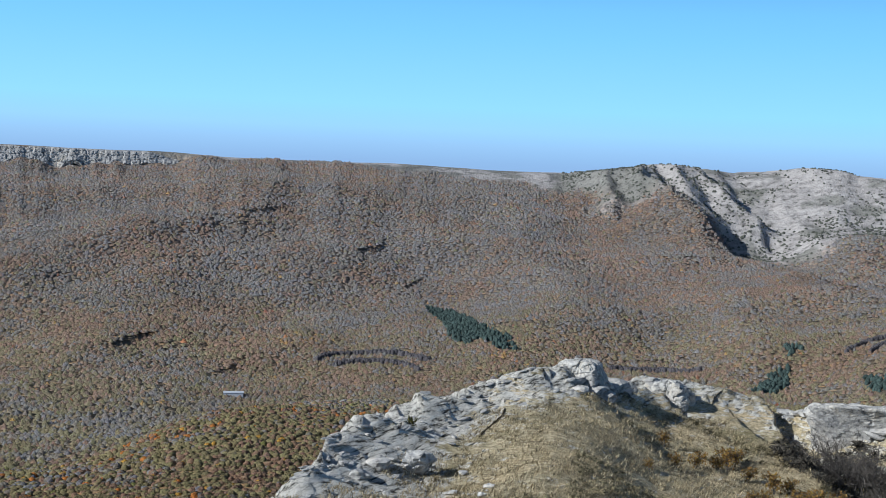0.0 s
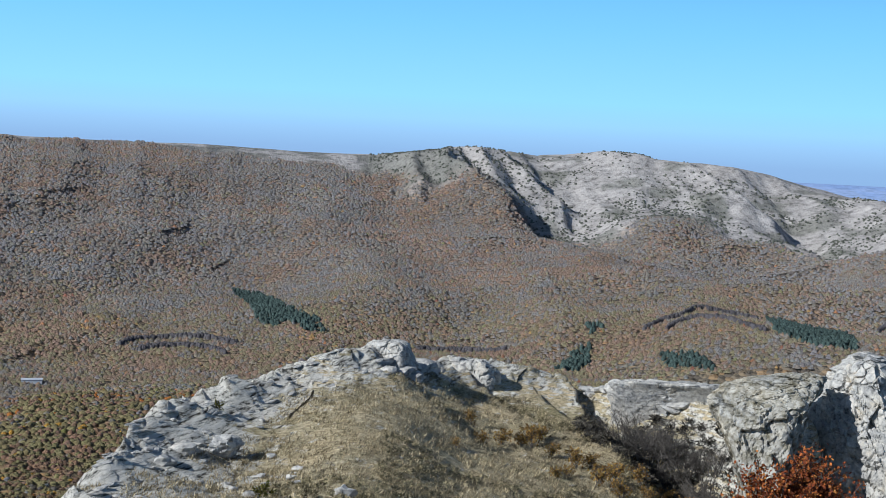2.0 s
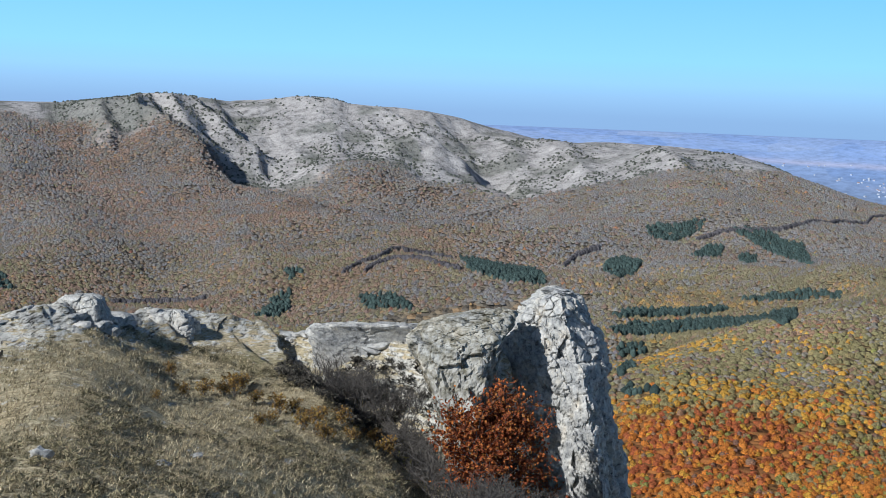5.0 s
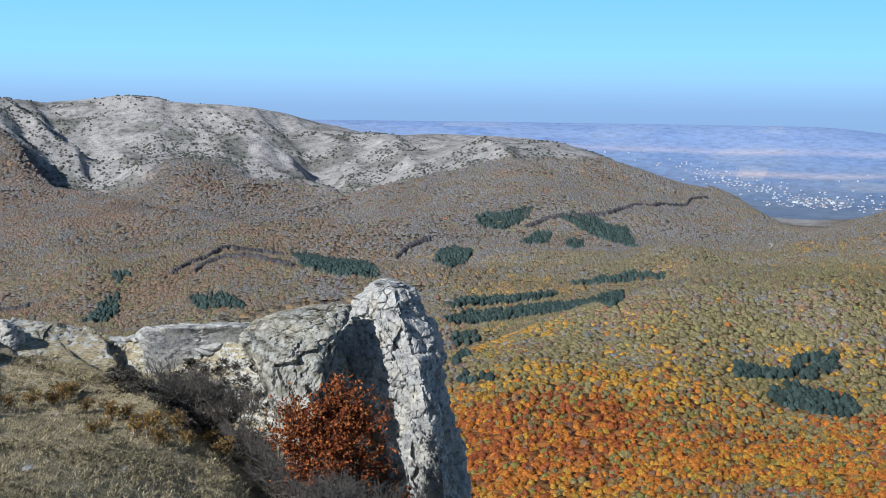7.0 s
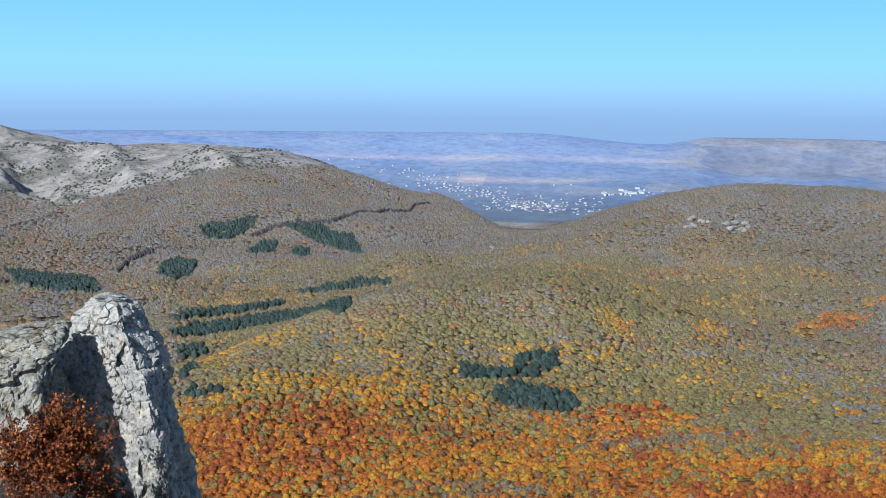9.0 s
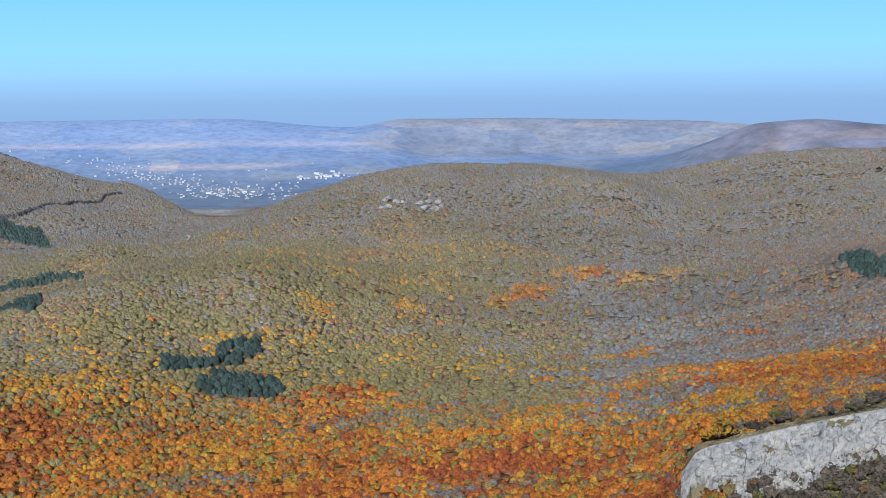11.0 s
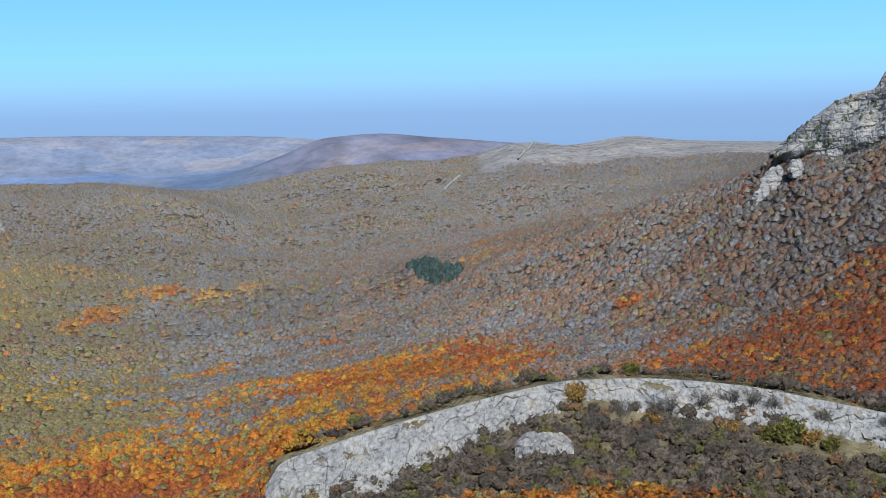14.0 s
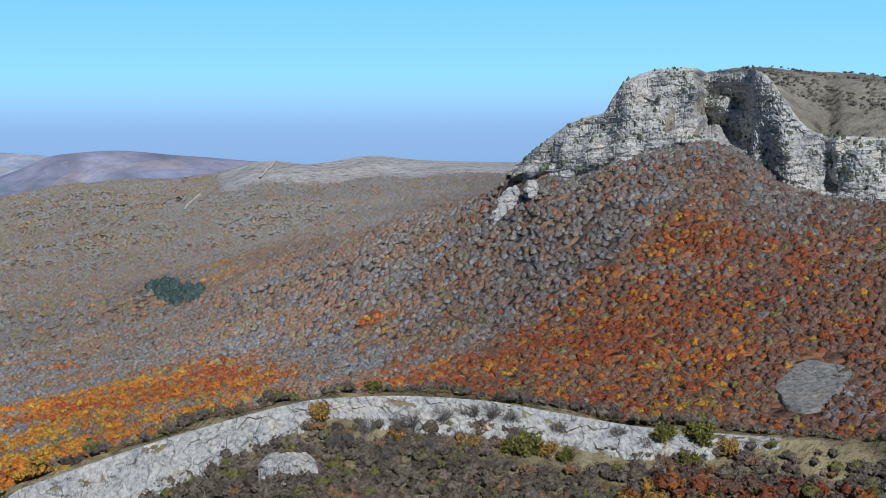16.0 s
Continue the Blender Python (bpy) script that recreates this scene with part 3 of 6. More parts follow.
COUNTRY, TURF, PLAIN = country_material(), turf_material(), distance_material()
ROCK_NEAR = limestone("pale_limestone", 2.4, 0.14, (0.13, 0.13, 0.125), (0.38, 0.372, 0.348), (0.60, 0.58, 0.53))
ROCK_BAND = limestone("white_limestone_band", 0.9, 0.4, (0.12, 0.12, 0.116), (0.29, 0.285, 0.272), (0.43, 0.42, 0.40), 0.6)
ROCK_CLIFF = limestone("layered_limestone_cliff", 0.2, 1.0, (0.11, 0.11, 0.11), (0.31, 0.303, 0.292), (0.48, 0.468, 0.44), 3.0)
ROCK_SLAB = limestone("grey_slab_limestone", 0.5, 0.5, (0.06, 0.06, 0.056), (0.15, 0.146, 0.135), (0.25, 0.24, 0.222), 2.0)
ROCK_TURFY = limestone("turf_grown_limestone", 1.6, 0.16, (0.10, 0.092, 0.06), (0.27, 0.25, 0.195), (0.52, 0.50, 0.44))
CROWN = leaf_material("autumn_crowns")


# ---- colours of the woods ----
# GREY and BROWN are raised to hold some of the haze of distance
GREY, BROWN, RUST, OLIVE = (0.172, 0.177, 0.188), (0.190, 0.173, 0.144), (0.235, 0.142, 0.092), (0.190, 0.165, 0.076)
ORANGE, RED, GOLD, GREEN, UMBER = (0.40, 0.138, 0.022), (0.255, 0.068, 0.026), (0.40, 0.22, 0.03), (0.17, 0.18, 0.05), (0.16, 0.10, 0.075)
TWIG = (0.128, 0.118, 0.112)
PALETTE = np.array([GREY, BROWN, RUST, OLIVE, ORANGE, RED, GOLD, GREEN, UMBER, TWIG])


def bell(v, mid, half):
    return np.clip(1 - np.abs((v - mid) / half), 0, 1)


def shares(az, rr):
    """How much of each colour the wood has at a place: grey, brown, rust, olive, orange, red, gold, green, umber."""
    x, y = rr * np.sin(np.radians(az)), rr * np.cos(np.radians(az))
    one = np.ones_like(az)
    n1, n2, n3 = fbm(x / 260, y / 260, seed=41), fbm(x / 140, y / 140, seed=52), fbm(x / 90, y / 90, seed=63)
    w = [0.9 * one, 0.9 * one, 0.35 * one, 0.35 * one, 0.02 * one, 0.02 * one, 0.03 * one, 0.06 * one, 0.25 * one, 0.05 * one]
    west = 1 - step(18, 30, az)
    w[2] = w[2] + west * (0.5 + 1.1 * step(-0.2, 0.4, n2)) * step(1200, 1500, rr)
    w[3], w[0] = w[3] + west * (1 - step(1500, 2000, rr)) * 0.9, w[0] * (1 - 0.45 * west * (1 - step(1500, 2000, rr)))
    w[0], w[1] = w[0] + west * step(1500, 2100, rr) * 0.5, w[1] + west * step(1500, 2100, rr) * 0.8
    w[0] = w[0] + west * step(-0.1, 0.4, -n2) * 0.6
    yellow = step(24, 32, az) * (1 - step(54, 62, az)) * step(600, 720, rr) * (1 - step(1300, 1700, rr + 3 * (az - 40)))
    w[3] = w[3] + yellow * (0.9 + 2.6 * step(-0.2, 0.35, fbm(x / 75, y / 75, seed=68)))
    w[0], w[1] = w[0] * (1 - 0.75 * yellow), w[1] * (1 - 0.1 * yellow)
    w[6] = w[6] + 1.3 * yellow * step(-0.2, 0.4, n2)
    mossy = step(38, 44, az) * (1 - step(70, 76, az)) * step(900, 1050, rr)
    w[3], w[7], w[1] = w[3] + 0.12 * mossy, w[7] + 0.06 * mossy, w[1] * (1 - 0.1 * mossy)
    knoll = (1 - step(2, 6, az)) * (1 - step(880, 980, rr))
    w[3], w[2], w[6] = w[3] + 1.5 * knoll, w[2] + 1.0 * knoll, w[6] + 0.12 * knoll
    w[4] = w[4] + 0.9 * knoll * step(-0.1, 0.4, n3)
    glow = step(25, 29, az) * (1 - step(70, 78, az)) * (1 - step(695, 785, rr + 80 * n1 + 1.2 * (az - 30)))
    glow = np.maximum(glow, step(80, 86, az + 5 * n2) * step(405, 440, rr) * (1 - step(640, 710, rr + 90 * n2 + 70 * fbm(x / 38, y / 38, seed=81) - 3.5 * (az - 92))) * 0.9)
    glow = np.maximum(glow, step(58, 64, az) * (1 - step(262, 275, rr - 18 * step(90, 95, az))) * 0.8)
    streak = step(0.26, 0.5, fbm(x / 60, y / 60, seed=77) + 0.25 * n1) * step(44, 50, az) * (1 - step(78, 82, az)) * (1 - step(1100, 1350, rr))
    glow = np.maximum(glow, 0.8 * streak)
    red = step(-0.1, 0.4, n3)
    vein = step(0.05, 0.3, fbm(az / 7, rr / 55, seed=88, octaves=3)) * step(34, 44, az) * (1 - step(80, 84, az)) * step(430, 520, rr)
    w[0], w[9], w[3] = w[0] + 0.6 * vein * glow, w[9] + 0.5 * vein * glow, w[3] + glow * 1.6 * (1 - red)
    w[0], w[1] = w[0] * (1 - 0.7 * glow * (1 - vein)), w[1] * (1 - 0.5 * glow)
    glow = glow * (1 - 0.8 * vein)
    w[4], w[5], w[6], w[7] = w[4] + glow * 5, w[5] + glow * (1.6 + 6.5 * red), w[6] + glow * (2.2 + 2.5 * step(0, 0.4, -n3)), w[7] + glow * 1.0
    w[8] = w[8] + glow * 0.8
    sombre = step(78, 84, az) * (0.45 + 0.55 * step(400, 420, rr))
    w[5], w[8], w[9], w[4] = w[5] + glow * 5 * sombre, w[8] + glow * 5 * sombre, w[9] + glow * 2 * sombre, w[4] * (1 - 0.45 * sombre)
    w[6], w[7] = w[6] * (1 - 0.35 * sombre), w[7] * (1 - 0.3 * sombre)
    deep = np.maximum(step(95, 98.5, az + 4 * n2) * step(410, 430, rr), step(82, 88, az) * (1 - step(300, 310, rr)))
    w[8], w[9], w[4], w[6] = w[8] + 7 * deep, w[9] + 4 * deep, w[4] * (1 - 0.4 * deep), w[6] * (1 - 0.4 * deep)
    ash = step(64, 70, az) * step(420, 520, rr) * (1 - step(1300, 1700, rr))
    w[9], w[2] = w[9] + 0.6 * ash * (1 - glow), w[2] + 1.3 * ash
    mauve = step(80, 88, az) * step(560, 640, rr) * (1 - glow) * 0.8
    w[9], w[8], w[5] = w[9] + 4 * mauve, w[8] + 1.0 * mauve, w[5] + 0.3 * mauve
    w[0] = w[0] * (1 - 0.2 * mauve)
    for ga, gr, wide, deep in ((56.4, 1087, 0.8, 45), (52.0, 1005, 0.6, 30), (48.0, 945, 0.8, 26), (61.8, 1143, 0.7, 14), (63.6, 1164, 0.5, 18), (-5.7, 1586, 0.8, 30), (-7.2, 1560, 1.0, 12),
                               (67.6, 2007, 0.5, 25), (3.0, 1500, 0.9, 30), (10.0, 1440, 0.6, 25), (73.5, 1050, 1.5, 14)):
        spot = np.exp(-((az - ga) / wide) ** 2 - ((rr - gr) / deep) ** 2) * step(-0.35, 0.1, n3)
        w[6], w[4] = w[6] + (1.7 if ga > 30 else 0.6) * spot, w[4] + (0.9 if ga > 30 else 0.2) * spot
    w = np.array(w)
    return w / w.sum(0)


def tree_tones(az, rr):
    """Each crown's colour: alike trees stand in clumps, far ones are hazed."""
    w = shares(az, rr)
    x, y = rr * np.sin(np.radians(az)), rr * np.cos(np.radians(az))
    bare_kinds = np.array([True, True, False, False, False, False, False, False, False, True])
    flat = np.zeros_like(x)
    bare_w, leaf_w = w[bare_kinds].sum(0), w[~bare_kinds].sum(0)
    lean = np.log(leaf_w + 1e-4) - np.log(bare_w + 1e-4) + 1.1 * value_noise(x / 30, y / 30, flat, 100) + 0.7 * value_noise(x / 11, y / 11, flat, 101) + rng.logistic(0, 0.45, len(x))
    score = np.log(w + 1e-4) + rng.gumbel(0, 0.75, w.shape)
    for k in range(len(PALETTE)):
        score[k] += 0.9 * value_noise(x / 24 + 7 * k, y / 24 - 5 * k, flat, 110 + k)
    score[bare_kinds] = np.where(lean < 0, score[bare_kinds], -99)
    score[~bare_kinds] = np.where(lean < 0, -99, score[~bare_kinds])
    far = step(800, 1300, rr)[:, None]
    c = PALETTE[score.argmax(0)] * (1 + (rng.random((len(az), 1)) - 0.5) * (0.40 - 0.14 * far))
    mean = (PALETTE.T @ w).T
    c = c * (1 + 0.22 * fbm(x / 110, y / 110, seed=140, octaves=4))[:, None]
    # haze put into the colour: far crowns are evened, greyed and lifted
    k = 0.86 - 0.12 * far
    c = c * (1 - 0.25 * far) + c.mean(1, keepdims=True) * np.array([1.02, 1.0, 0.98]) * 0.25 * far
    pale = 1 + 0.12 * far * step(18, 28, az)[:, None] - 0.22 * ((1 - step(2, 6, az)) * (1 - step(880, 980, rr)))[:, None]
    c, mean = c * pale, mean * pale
    c = c * np.where(lean > 0, 1 - 0.3 * step(76, 86, az) * (1 - step(860, 1050, rr)), 1.0)[:, None]
    return (k * c + (1 - k) * mean) * (1 + 0.08 * (rng.random((len(az), 3)) - 0.5))


def bareness(az, rr):
    """1 where the land has no wood: the grey hill, the cliff country's tops, the plain."""
    x, y = rr * np.sin(np.radians(az)), rr * np.cos(np.radians(az))
    n = fbm(x / 120, y / 120, seed=91, octaves=5)
    line = pchip(np.array([-40, 3.0, 5.5, 6.8, 10, 13.6, 16.5, 20.8, 24, 25.7, 28, 31.4, 34, 36.5, 38]),
                 np.array([2680, 2650, 2600, 2450, 2420, 2310, 2330, 2350, 2250, 2260, 2300, 2330, 2380, 2600, 2900.]), az)
    b = step(-45, 45, rr - line + 110 * n) * (1 - step(44, 46, az))
    b = np.maximum(b, step(3050, 3200, rr))
    b = np.maximum(b, step(72.5, 74, az) * (1 - step(92, 94, az)) * step(2040, 2100, rr + 160 * n - 4 * np.maximum(az - 79, 0) * (1 + 6 * n)))
    a, r, _ = np.array(CLIFF_RIM, float).T
    b = np.maximum(b, step(85.5, 86.5, az) * (1 - step(128, 130, az)) * step(-30, -20, rr - pchip(a, r, az)))
    return b


# ---- the ground: one sheet ----
def ground_sheet():
    az = np.concatenate([np.arange(-22, 4, 0.2), np.arange(4, 36, 0.13), np.arange(36, 104, 0.28), np.arange(104, 337, 3.0)])
    rr = np.concatenate([[1.0, 3, 8, 14, 20, 27, 33], np.arange(38, 120, 0.85), np.geomspace(122, 330, 48), np.geomspace(334, 1000, 50), np.geomspace(1012, 2130, 48), np.arange(2150, 2960, 10.0), np.geomspace(2980, 4990, 34)])
    A, R = np.meshgrid(az, rr)
    Z = height(A, R)
    na, nr = len(az), len(rr)
    X, Y = R * np.sin(np.radians(A)), R * np.cos(np.radians(A))
    vert = np.stack([X, Y, Z], -1).reshape(-1, 3)
    vert = np.concatenate([vert, [[0, 0, -1.7]]])
    i = np.arange(na)
    j = (i + 1) % na
    rows = np.arange(nr - 1)[:, None] * na
    quad = np.stack([rows + i, rows + na + i, rows + na + j, rows + j], -1).reshape(-1, 4)[:, ::-1]
    fan = np.stack([np.full(na, nr * na), i, j], -1)[:, ::-1]
    me = bpy.data.meshes.new("ground")
    me.vertices.add(len(vert))
    me.vertices.foreach_set("co", vert.ravel())
    loops = np.concatenate([quad.ravel(), fan.ravel()])
    me.loops.add(len(loops))
    me.loops.foreach_set("vertex_index", loops)
    me.polygons.add(len(quad) + len(fan))
    me.polygons.foreach_set("loop_start", np.concatenate([np.arange(len(quad)) * 4, len(quad) * 4 + np.arange(len(fan)) * 3]))
    qa, qr = A[:-1].ravel(), R[:-1].ravel()
    near = (qr < 60) | ((qr < 160) & (qa > -40) & (qa < 60))
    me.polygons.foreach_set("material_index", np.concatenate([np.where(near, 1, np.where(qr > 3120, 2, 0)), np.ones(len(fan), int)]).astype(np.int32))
    me.polygons.foreach_set("use_smooth", np.ones(len(quad) + len(fan), bool))
    # tone of the land
    a, r = A.ravel(), R.ravel()
    w = shares(a, r)
    wood = (PALETTE.T @ w).T
    bare = bareness(a, r)
    x, y = X.ravel(), Y.ravel()
    n = fbm(x / 45, y / 45, seed=14, octaves=5)[:, None]
    stony = np.array([0.375, 0.355, 0.338]) * (1 + 0.28 * n)
    # scrub tone, boosted at the hill's left end to paint its shaded face
    scrub_and_shade = step(0.12, 0.3, fbm(x / 60, y / 60, seed=15, octaves=5) + 0.3 * (1 - step(8, 13, a)))[:, None] * (1 - step(24, 34, a))[:, None]
    stony = stony * (1 - 0.55 * scrub_and_shade) + np.array([0.09, 0.10, 0.075]) * 0.55 * scrub_and_shade
    plateau = np.array([0.205, 0.185, 0.15]) * (1 + 0.4 * n)
    stony = np.where(((a > 80) & (r < 2000))[:, None], plateau, stony)
    # the plain: strips of field and pasture, blued with distance to imitate haze
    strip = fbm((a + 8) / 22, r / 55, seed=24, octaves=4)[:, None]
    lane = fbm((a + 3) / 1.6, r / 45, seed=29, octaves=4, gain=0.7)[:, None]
    haze_share = step(3300, 4650, r)[:, None]
    field = (np.array([0.175, 0.235, 0.34]) * (1 - haze_share) + np.array([0.285, 0.40, 0.66]) * haze_share) * (1 + (0.16 - 0.12 * haze_share) * lane)
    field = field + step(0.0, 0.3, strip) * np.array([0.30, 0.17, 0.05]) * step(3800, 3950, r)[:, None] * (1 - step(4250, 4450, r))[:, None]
    # the far hills and the massif get haze blue in their tones too
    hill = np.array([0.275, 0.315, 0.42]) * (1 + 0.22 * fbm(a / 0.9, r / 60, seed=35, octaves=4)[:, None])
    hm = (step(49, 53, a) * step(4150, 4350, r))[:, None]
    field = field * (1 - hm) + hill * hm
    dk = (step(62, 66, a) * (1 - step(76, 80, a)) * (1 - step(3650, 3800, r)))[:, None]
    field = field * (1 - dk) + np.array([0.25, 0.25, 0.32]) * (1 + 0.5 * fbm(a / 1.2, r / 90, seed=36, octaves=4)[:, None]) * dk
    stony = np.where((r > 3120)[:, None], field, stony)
    # wood floor: litter brown that also paints shade into gaps between crowns
    litter_shade = (0.15 * (1 - step(950, 1100, r)))[:, None]
    wood = wood * (1 - litter_shade) + np.array([0.075, 0.055, 0.04]) * litter_shade
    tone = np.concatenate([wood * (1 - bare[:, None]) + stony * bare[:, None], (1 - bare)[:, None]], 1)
    # rock share of the near ridge: along the rim and on steep ground
    an, rn, _ = np.array(RIDGE_RIM, float).T
    edge = pchip(an, rn, a)
    fringe = np.maximum(step(-16, -2, r - edge) * (1 - step(13, 21, a) * 0.0), step(3, -3, a) * step(-34, -12, r - edge))
    slope = np.abs(np.gradient(Z, axis=0) / np.gradient(R, axis=0)).ravel()
    rocky = np.clip(0.34 + 0.22 * fringe * (1 - 0.45 * step(9, 13, a)) + 0.12 * step(0.9, 1.6, slope) + 0.1 * step(3, -1, a) * step(50, 54, r), 0, 0.95)
    tone[:, 3] = np.where((r < 160) & (a < 60) | (r < 70), np.where(a < 60, rocky, 0.4), np.where((r < 310) & (a > 55) & (a < 126), 0.0, tone[:, 3]))
    scrubby = ((r < 310) & (a > 55) & (a < 126))[:, None]
    tone[:, :3] = np.where(scrubby, np.array([0.16, 0.135, 0.08]) * (1 + 0.45 * fbm(x / 5, y / 5, seed=16, octaves=5)[:, None]), tone[:, :3])
    tone = np.concatenate([tone, [[0.3, 0.25, 0.15, 0.3]]])
    at = me.attributes.new("tone", "FLOAT_COLOR", "POINT")
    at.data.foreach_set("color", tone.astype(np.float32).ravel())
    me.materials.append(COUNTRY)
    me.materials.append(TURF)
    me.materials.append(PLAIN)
    me.update(calc_edges=True)
    return tagged(new("ground", me), "wooded autumn hills, bare limestone slopes and dry turf ridge", "ground", kind="structure")


ground_sheet()


# ---- meshes from arrays ----
def mesh_from(name, vert, faces, mats, tone=None, smooth=False):
    """faces: (N, 3) or (N, 4) indices."""
    me = bpy.data.meshes.new(name)
    vert, faces = np.asarray(vert, float), np.asarray(faces)
    k = faces.shape[1]
    me.vertices.add(len(vert))
    me.vertices.foreach_set("co", vert.ravel())
    me.loops.add(faces.size)
    me.loops.foreach_set("vertex_index", faces.ravel().astype(np.int32))
    me.polygons.add(len(faces))
    me.polygons.foreach_set("loop_start", np.arange(len(faces), dtype=np.int32) * k)
    me.polygons.foreach_set("use_smooth", np.full(len(faces), smooth))
    if tone is not None:
        at = me.attributes.new("tone", "FLOAT_COLOR", "POINT")
        at.data.foreach_set("color", np.concatenate([tone, np.ones((len(tone), 1))], 1).astype(np.float32).ravel())
    for m in mats:
        me.materials.append(m)
    me.update(calc_edges=True)
    return me


def ball(sub):
    bm = bmesh.new()
    bmesh.ops.create_icosphere(bm, subdivisions=sub, radius=1)
    v = np.array([q.co[:] for q in bm.verts])
    f = np.array([[q.index for q in p.verts] for p in bm.faces])
    bm.free()
    return v, f


def dome(sides):
    """A rough half crown: a rim low down, a shoulder and a top."""
    a = np.arange(sides) * 2 * np.pi / sides
    h = np.pi / sides
    v = np.concatenate([np.stack([np.cos(a), np.sin(a), 0 * a - 0.75], 1), np.stack([0.82 * np.cos(a + h), 0.82 * np.sin(a + h), 0 * a + 0.35], 1), [[0, 0, 1.0]]])
    f = []
    for i in range(sides):
        j = (i + 1) % sides
        f += [[i, j, sides + i], [j, sides + j, sides + i], [sides + i, sides + j, 2 * sides]]
    return v, np.array(f)


def cap(sides):
    """A low cap for far crowns."""
    a = np.arange(sides) * 2 * np.pi / sides
    v = np.concatenate([np.stack([np.cos(a), np.sin(a), 0 * a - 0.5], 1), [[0, 0, 1.0]]])
    return v, np.array([[i, (i + 1) % sides, sides] for i in range(sides)])


def knob(sides):
    """A fuller crown in three rings."""
    rows = [(1.0, -0.7), (0.95, 0.05), (0.62, 0.65)]
    v = [[q * math.cos(2 * math.pi * (i + 0.5 * k) / sides), q * math.sin(2 * math.pi * (i + 0.5 * k) / sides), z] for k, (q, z) in enumerate(rows) for i in range(sides)]
    v.append([0, 0, 0.95])
    f = []
    for k in range(2):
        for i in range(sides):
            j = (i + 1) % sides
            f += [[k * sides + i, k * sides + j, (k + 1) * sides + i], [k * sides + j, (k + 1) * sides + j, (k + 1) * sides + i]]
    f += [[2 * sides + i, 2 * sides + (i + 1) % sides, 3 * sides] for i in range(sides)]
    return np.array(v), np.array(f)


def cluster(caps, sides, seed, wide=0.55):
    """A crown built of several leafy heads."""
    g = np.random.default_rng(seed)
    v0, f0 = cap(sides)
    vs, fs = [], []
    for i in range(caps):
        a = 2 * math.pi * (i + g.uniform(-0.3, 0.3)) / max(caps - 1, 1)
        d = Vector((math.cos(a) * 0.9, math.sin(a) * 0.9, g.uniform(0.15, 0.75))) if i else Vector((g.uniform(-0.2, 0.2), g.uniform(-0.2, 0.2), 1.0))
        m = np.array(d.to_track_quat("Z", "Y").to_matrix())
        q = (v0 * np.array([1, 1, 0.8]) * wide * g.uniform(0.8, 1.25)) @ m.T
        vs.append(q + np.array(d.normalized()) * np.array([0.55, 0.55, 0.5]) * g.uniform(0.85, 1.15))
        fs.append(f0 + i * len(v0))
    return np.concatenate(vs), np.concatenate(fs)


def spray(n, card, slim=1.0, seed=1):
    """A loose crown of n small leaf sprays, lumpy in outline."""
    g = np.random.default_rng(seed)
    d = g.normal(size=(n, 3))
    d /= np.linalg.norm(d, axis=1)[:, None]
    d[:, 2] = np.where(d[:, 2] < -0.35, -d[:, 2], d[:, 2])
    lumps = g.normal(size=(7, 3))
    lumps /= np.linalg.norm(lumps, axis=1)[:, None]
    reach = 0.72 + 0.33 * np.clip((d @ lumps.T).max(1), 0, 1) ** 2
    p = d * (reach * g.uniform(0.55, 1.0, n) ** 0.6)[:, None]
    u = np.cross(d + 0.7 * g.normal(size=(n, 3)), g.normal(size=(n, 3)))
    u /= np.linalg.norm(u, axis=1)[:, None]
    w = np.cross(u, d + 0.8 * g.normal(size=(n, 3)))
    w /= np.linalg.norm(w, axis=1)[:, None]
    if slim < 0.5:
        u = d + 0.45 * g.normal(size=(n, 3))
        u /= np.linalg.norm(u, axis=1)[:, None]
        w = np.cross(u, g.normal(size=(n, 3)))
        w /= np.linalg.norm(w, axis=1)[:, None]
    c = card * g.uniform(0.6, 1.3, (n, 1))
    v = np.stack([p - u * c, p + w * c * slim * 0.7, p + u * c, p - w * c * slim * 0.7], 1).reshape(-1, 3)
    return v, np.arange(4 * n).reshape(n, 4)


def crown(caps, cards, card, slim, seed, wide=0.5, sides=5):
    """A leafy or twiggy crown: rounded heads with small sprays standing out of them."""
    v, f = cluster(caps, sides, seed, wide) if caps else dome(sides)
    v = v if caps else v * 0.95
    w, q = spray(cards, card, slim, seed + 50)
    w = w * 0.95
    q = (np.concatenate([q[:, [0, 1, 2]], q[:, [0, 2, 3]]]) if caps > 3 else q[:, [0, 1, 2]]) + len(v)
    return np.concatenate([v * 0.86, w]), np.concatenate([f, q])


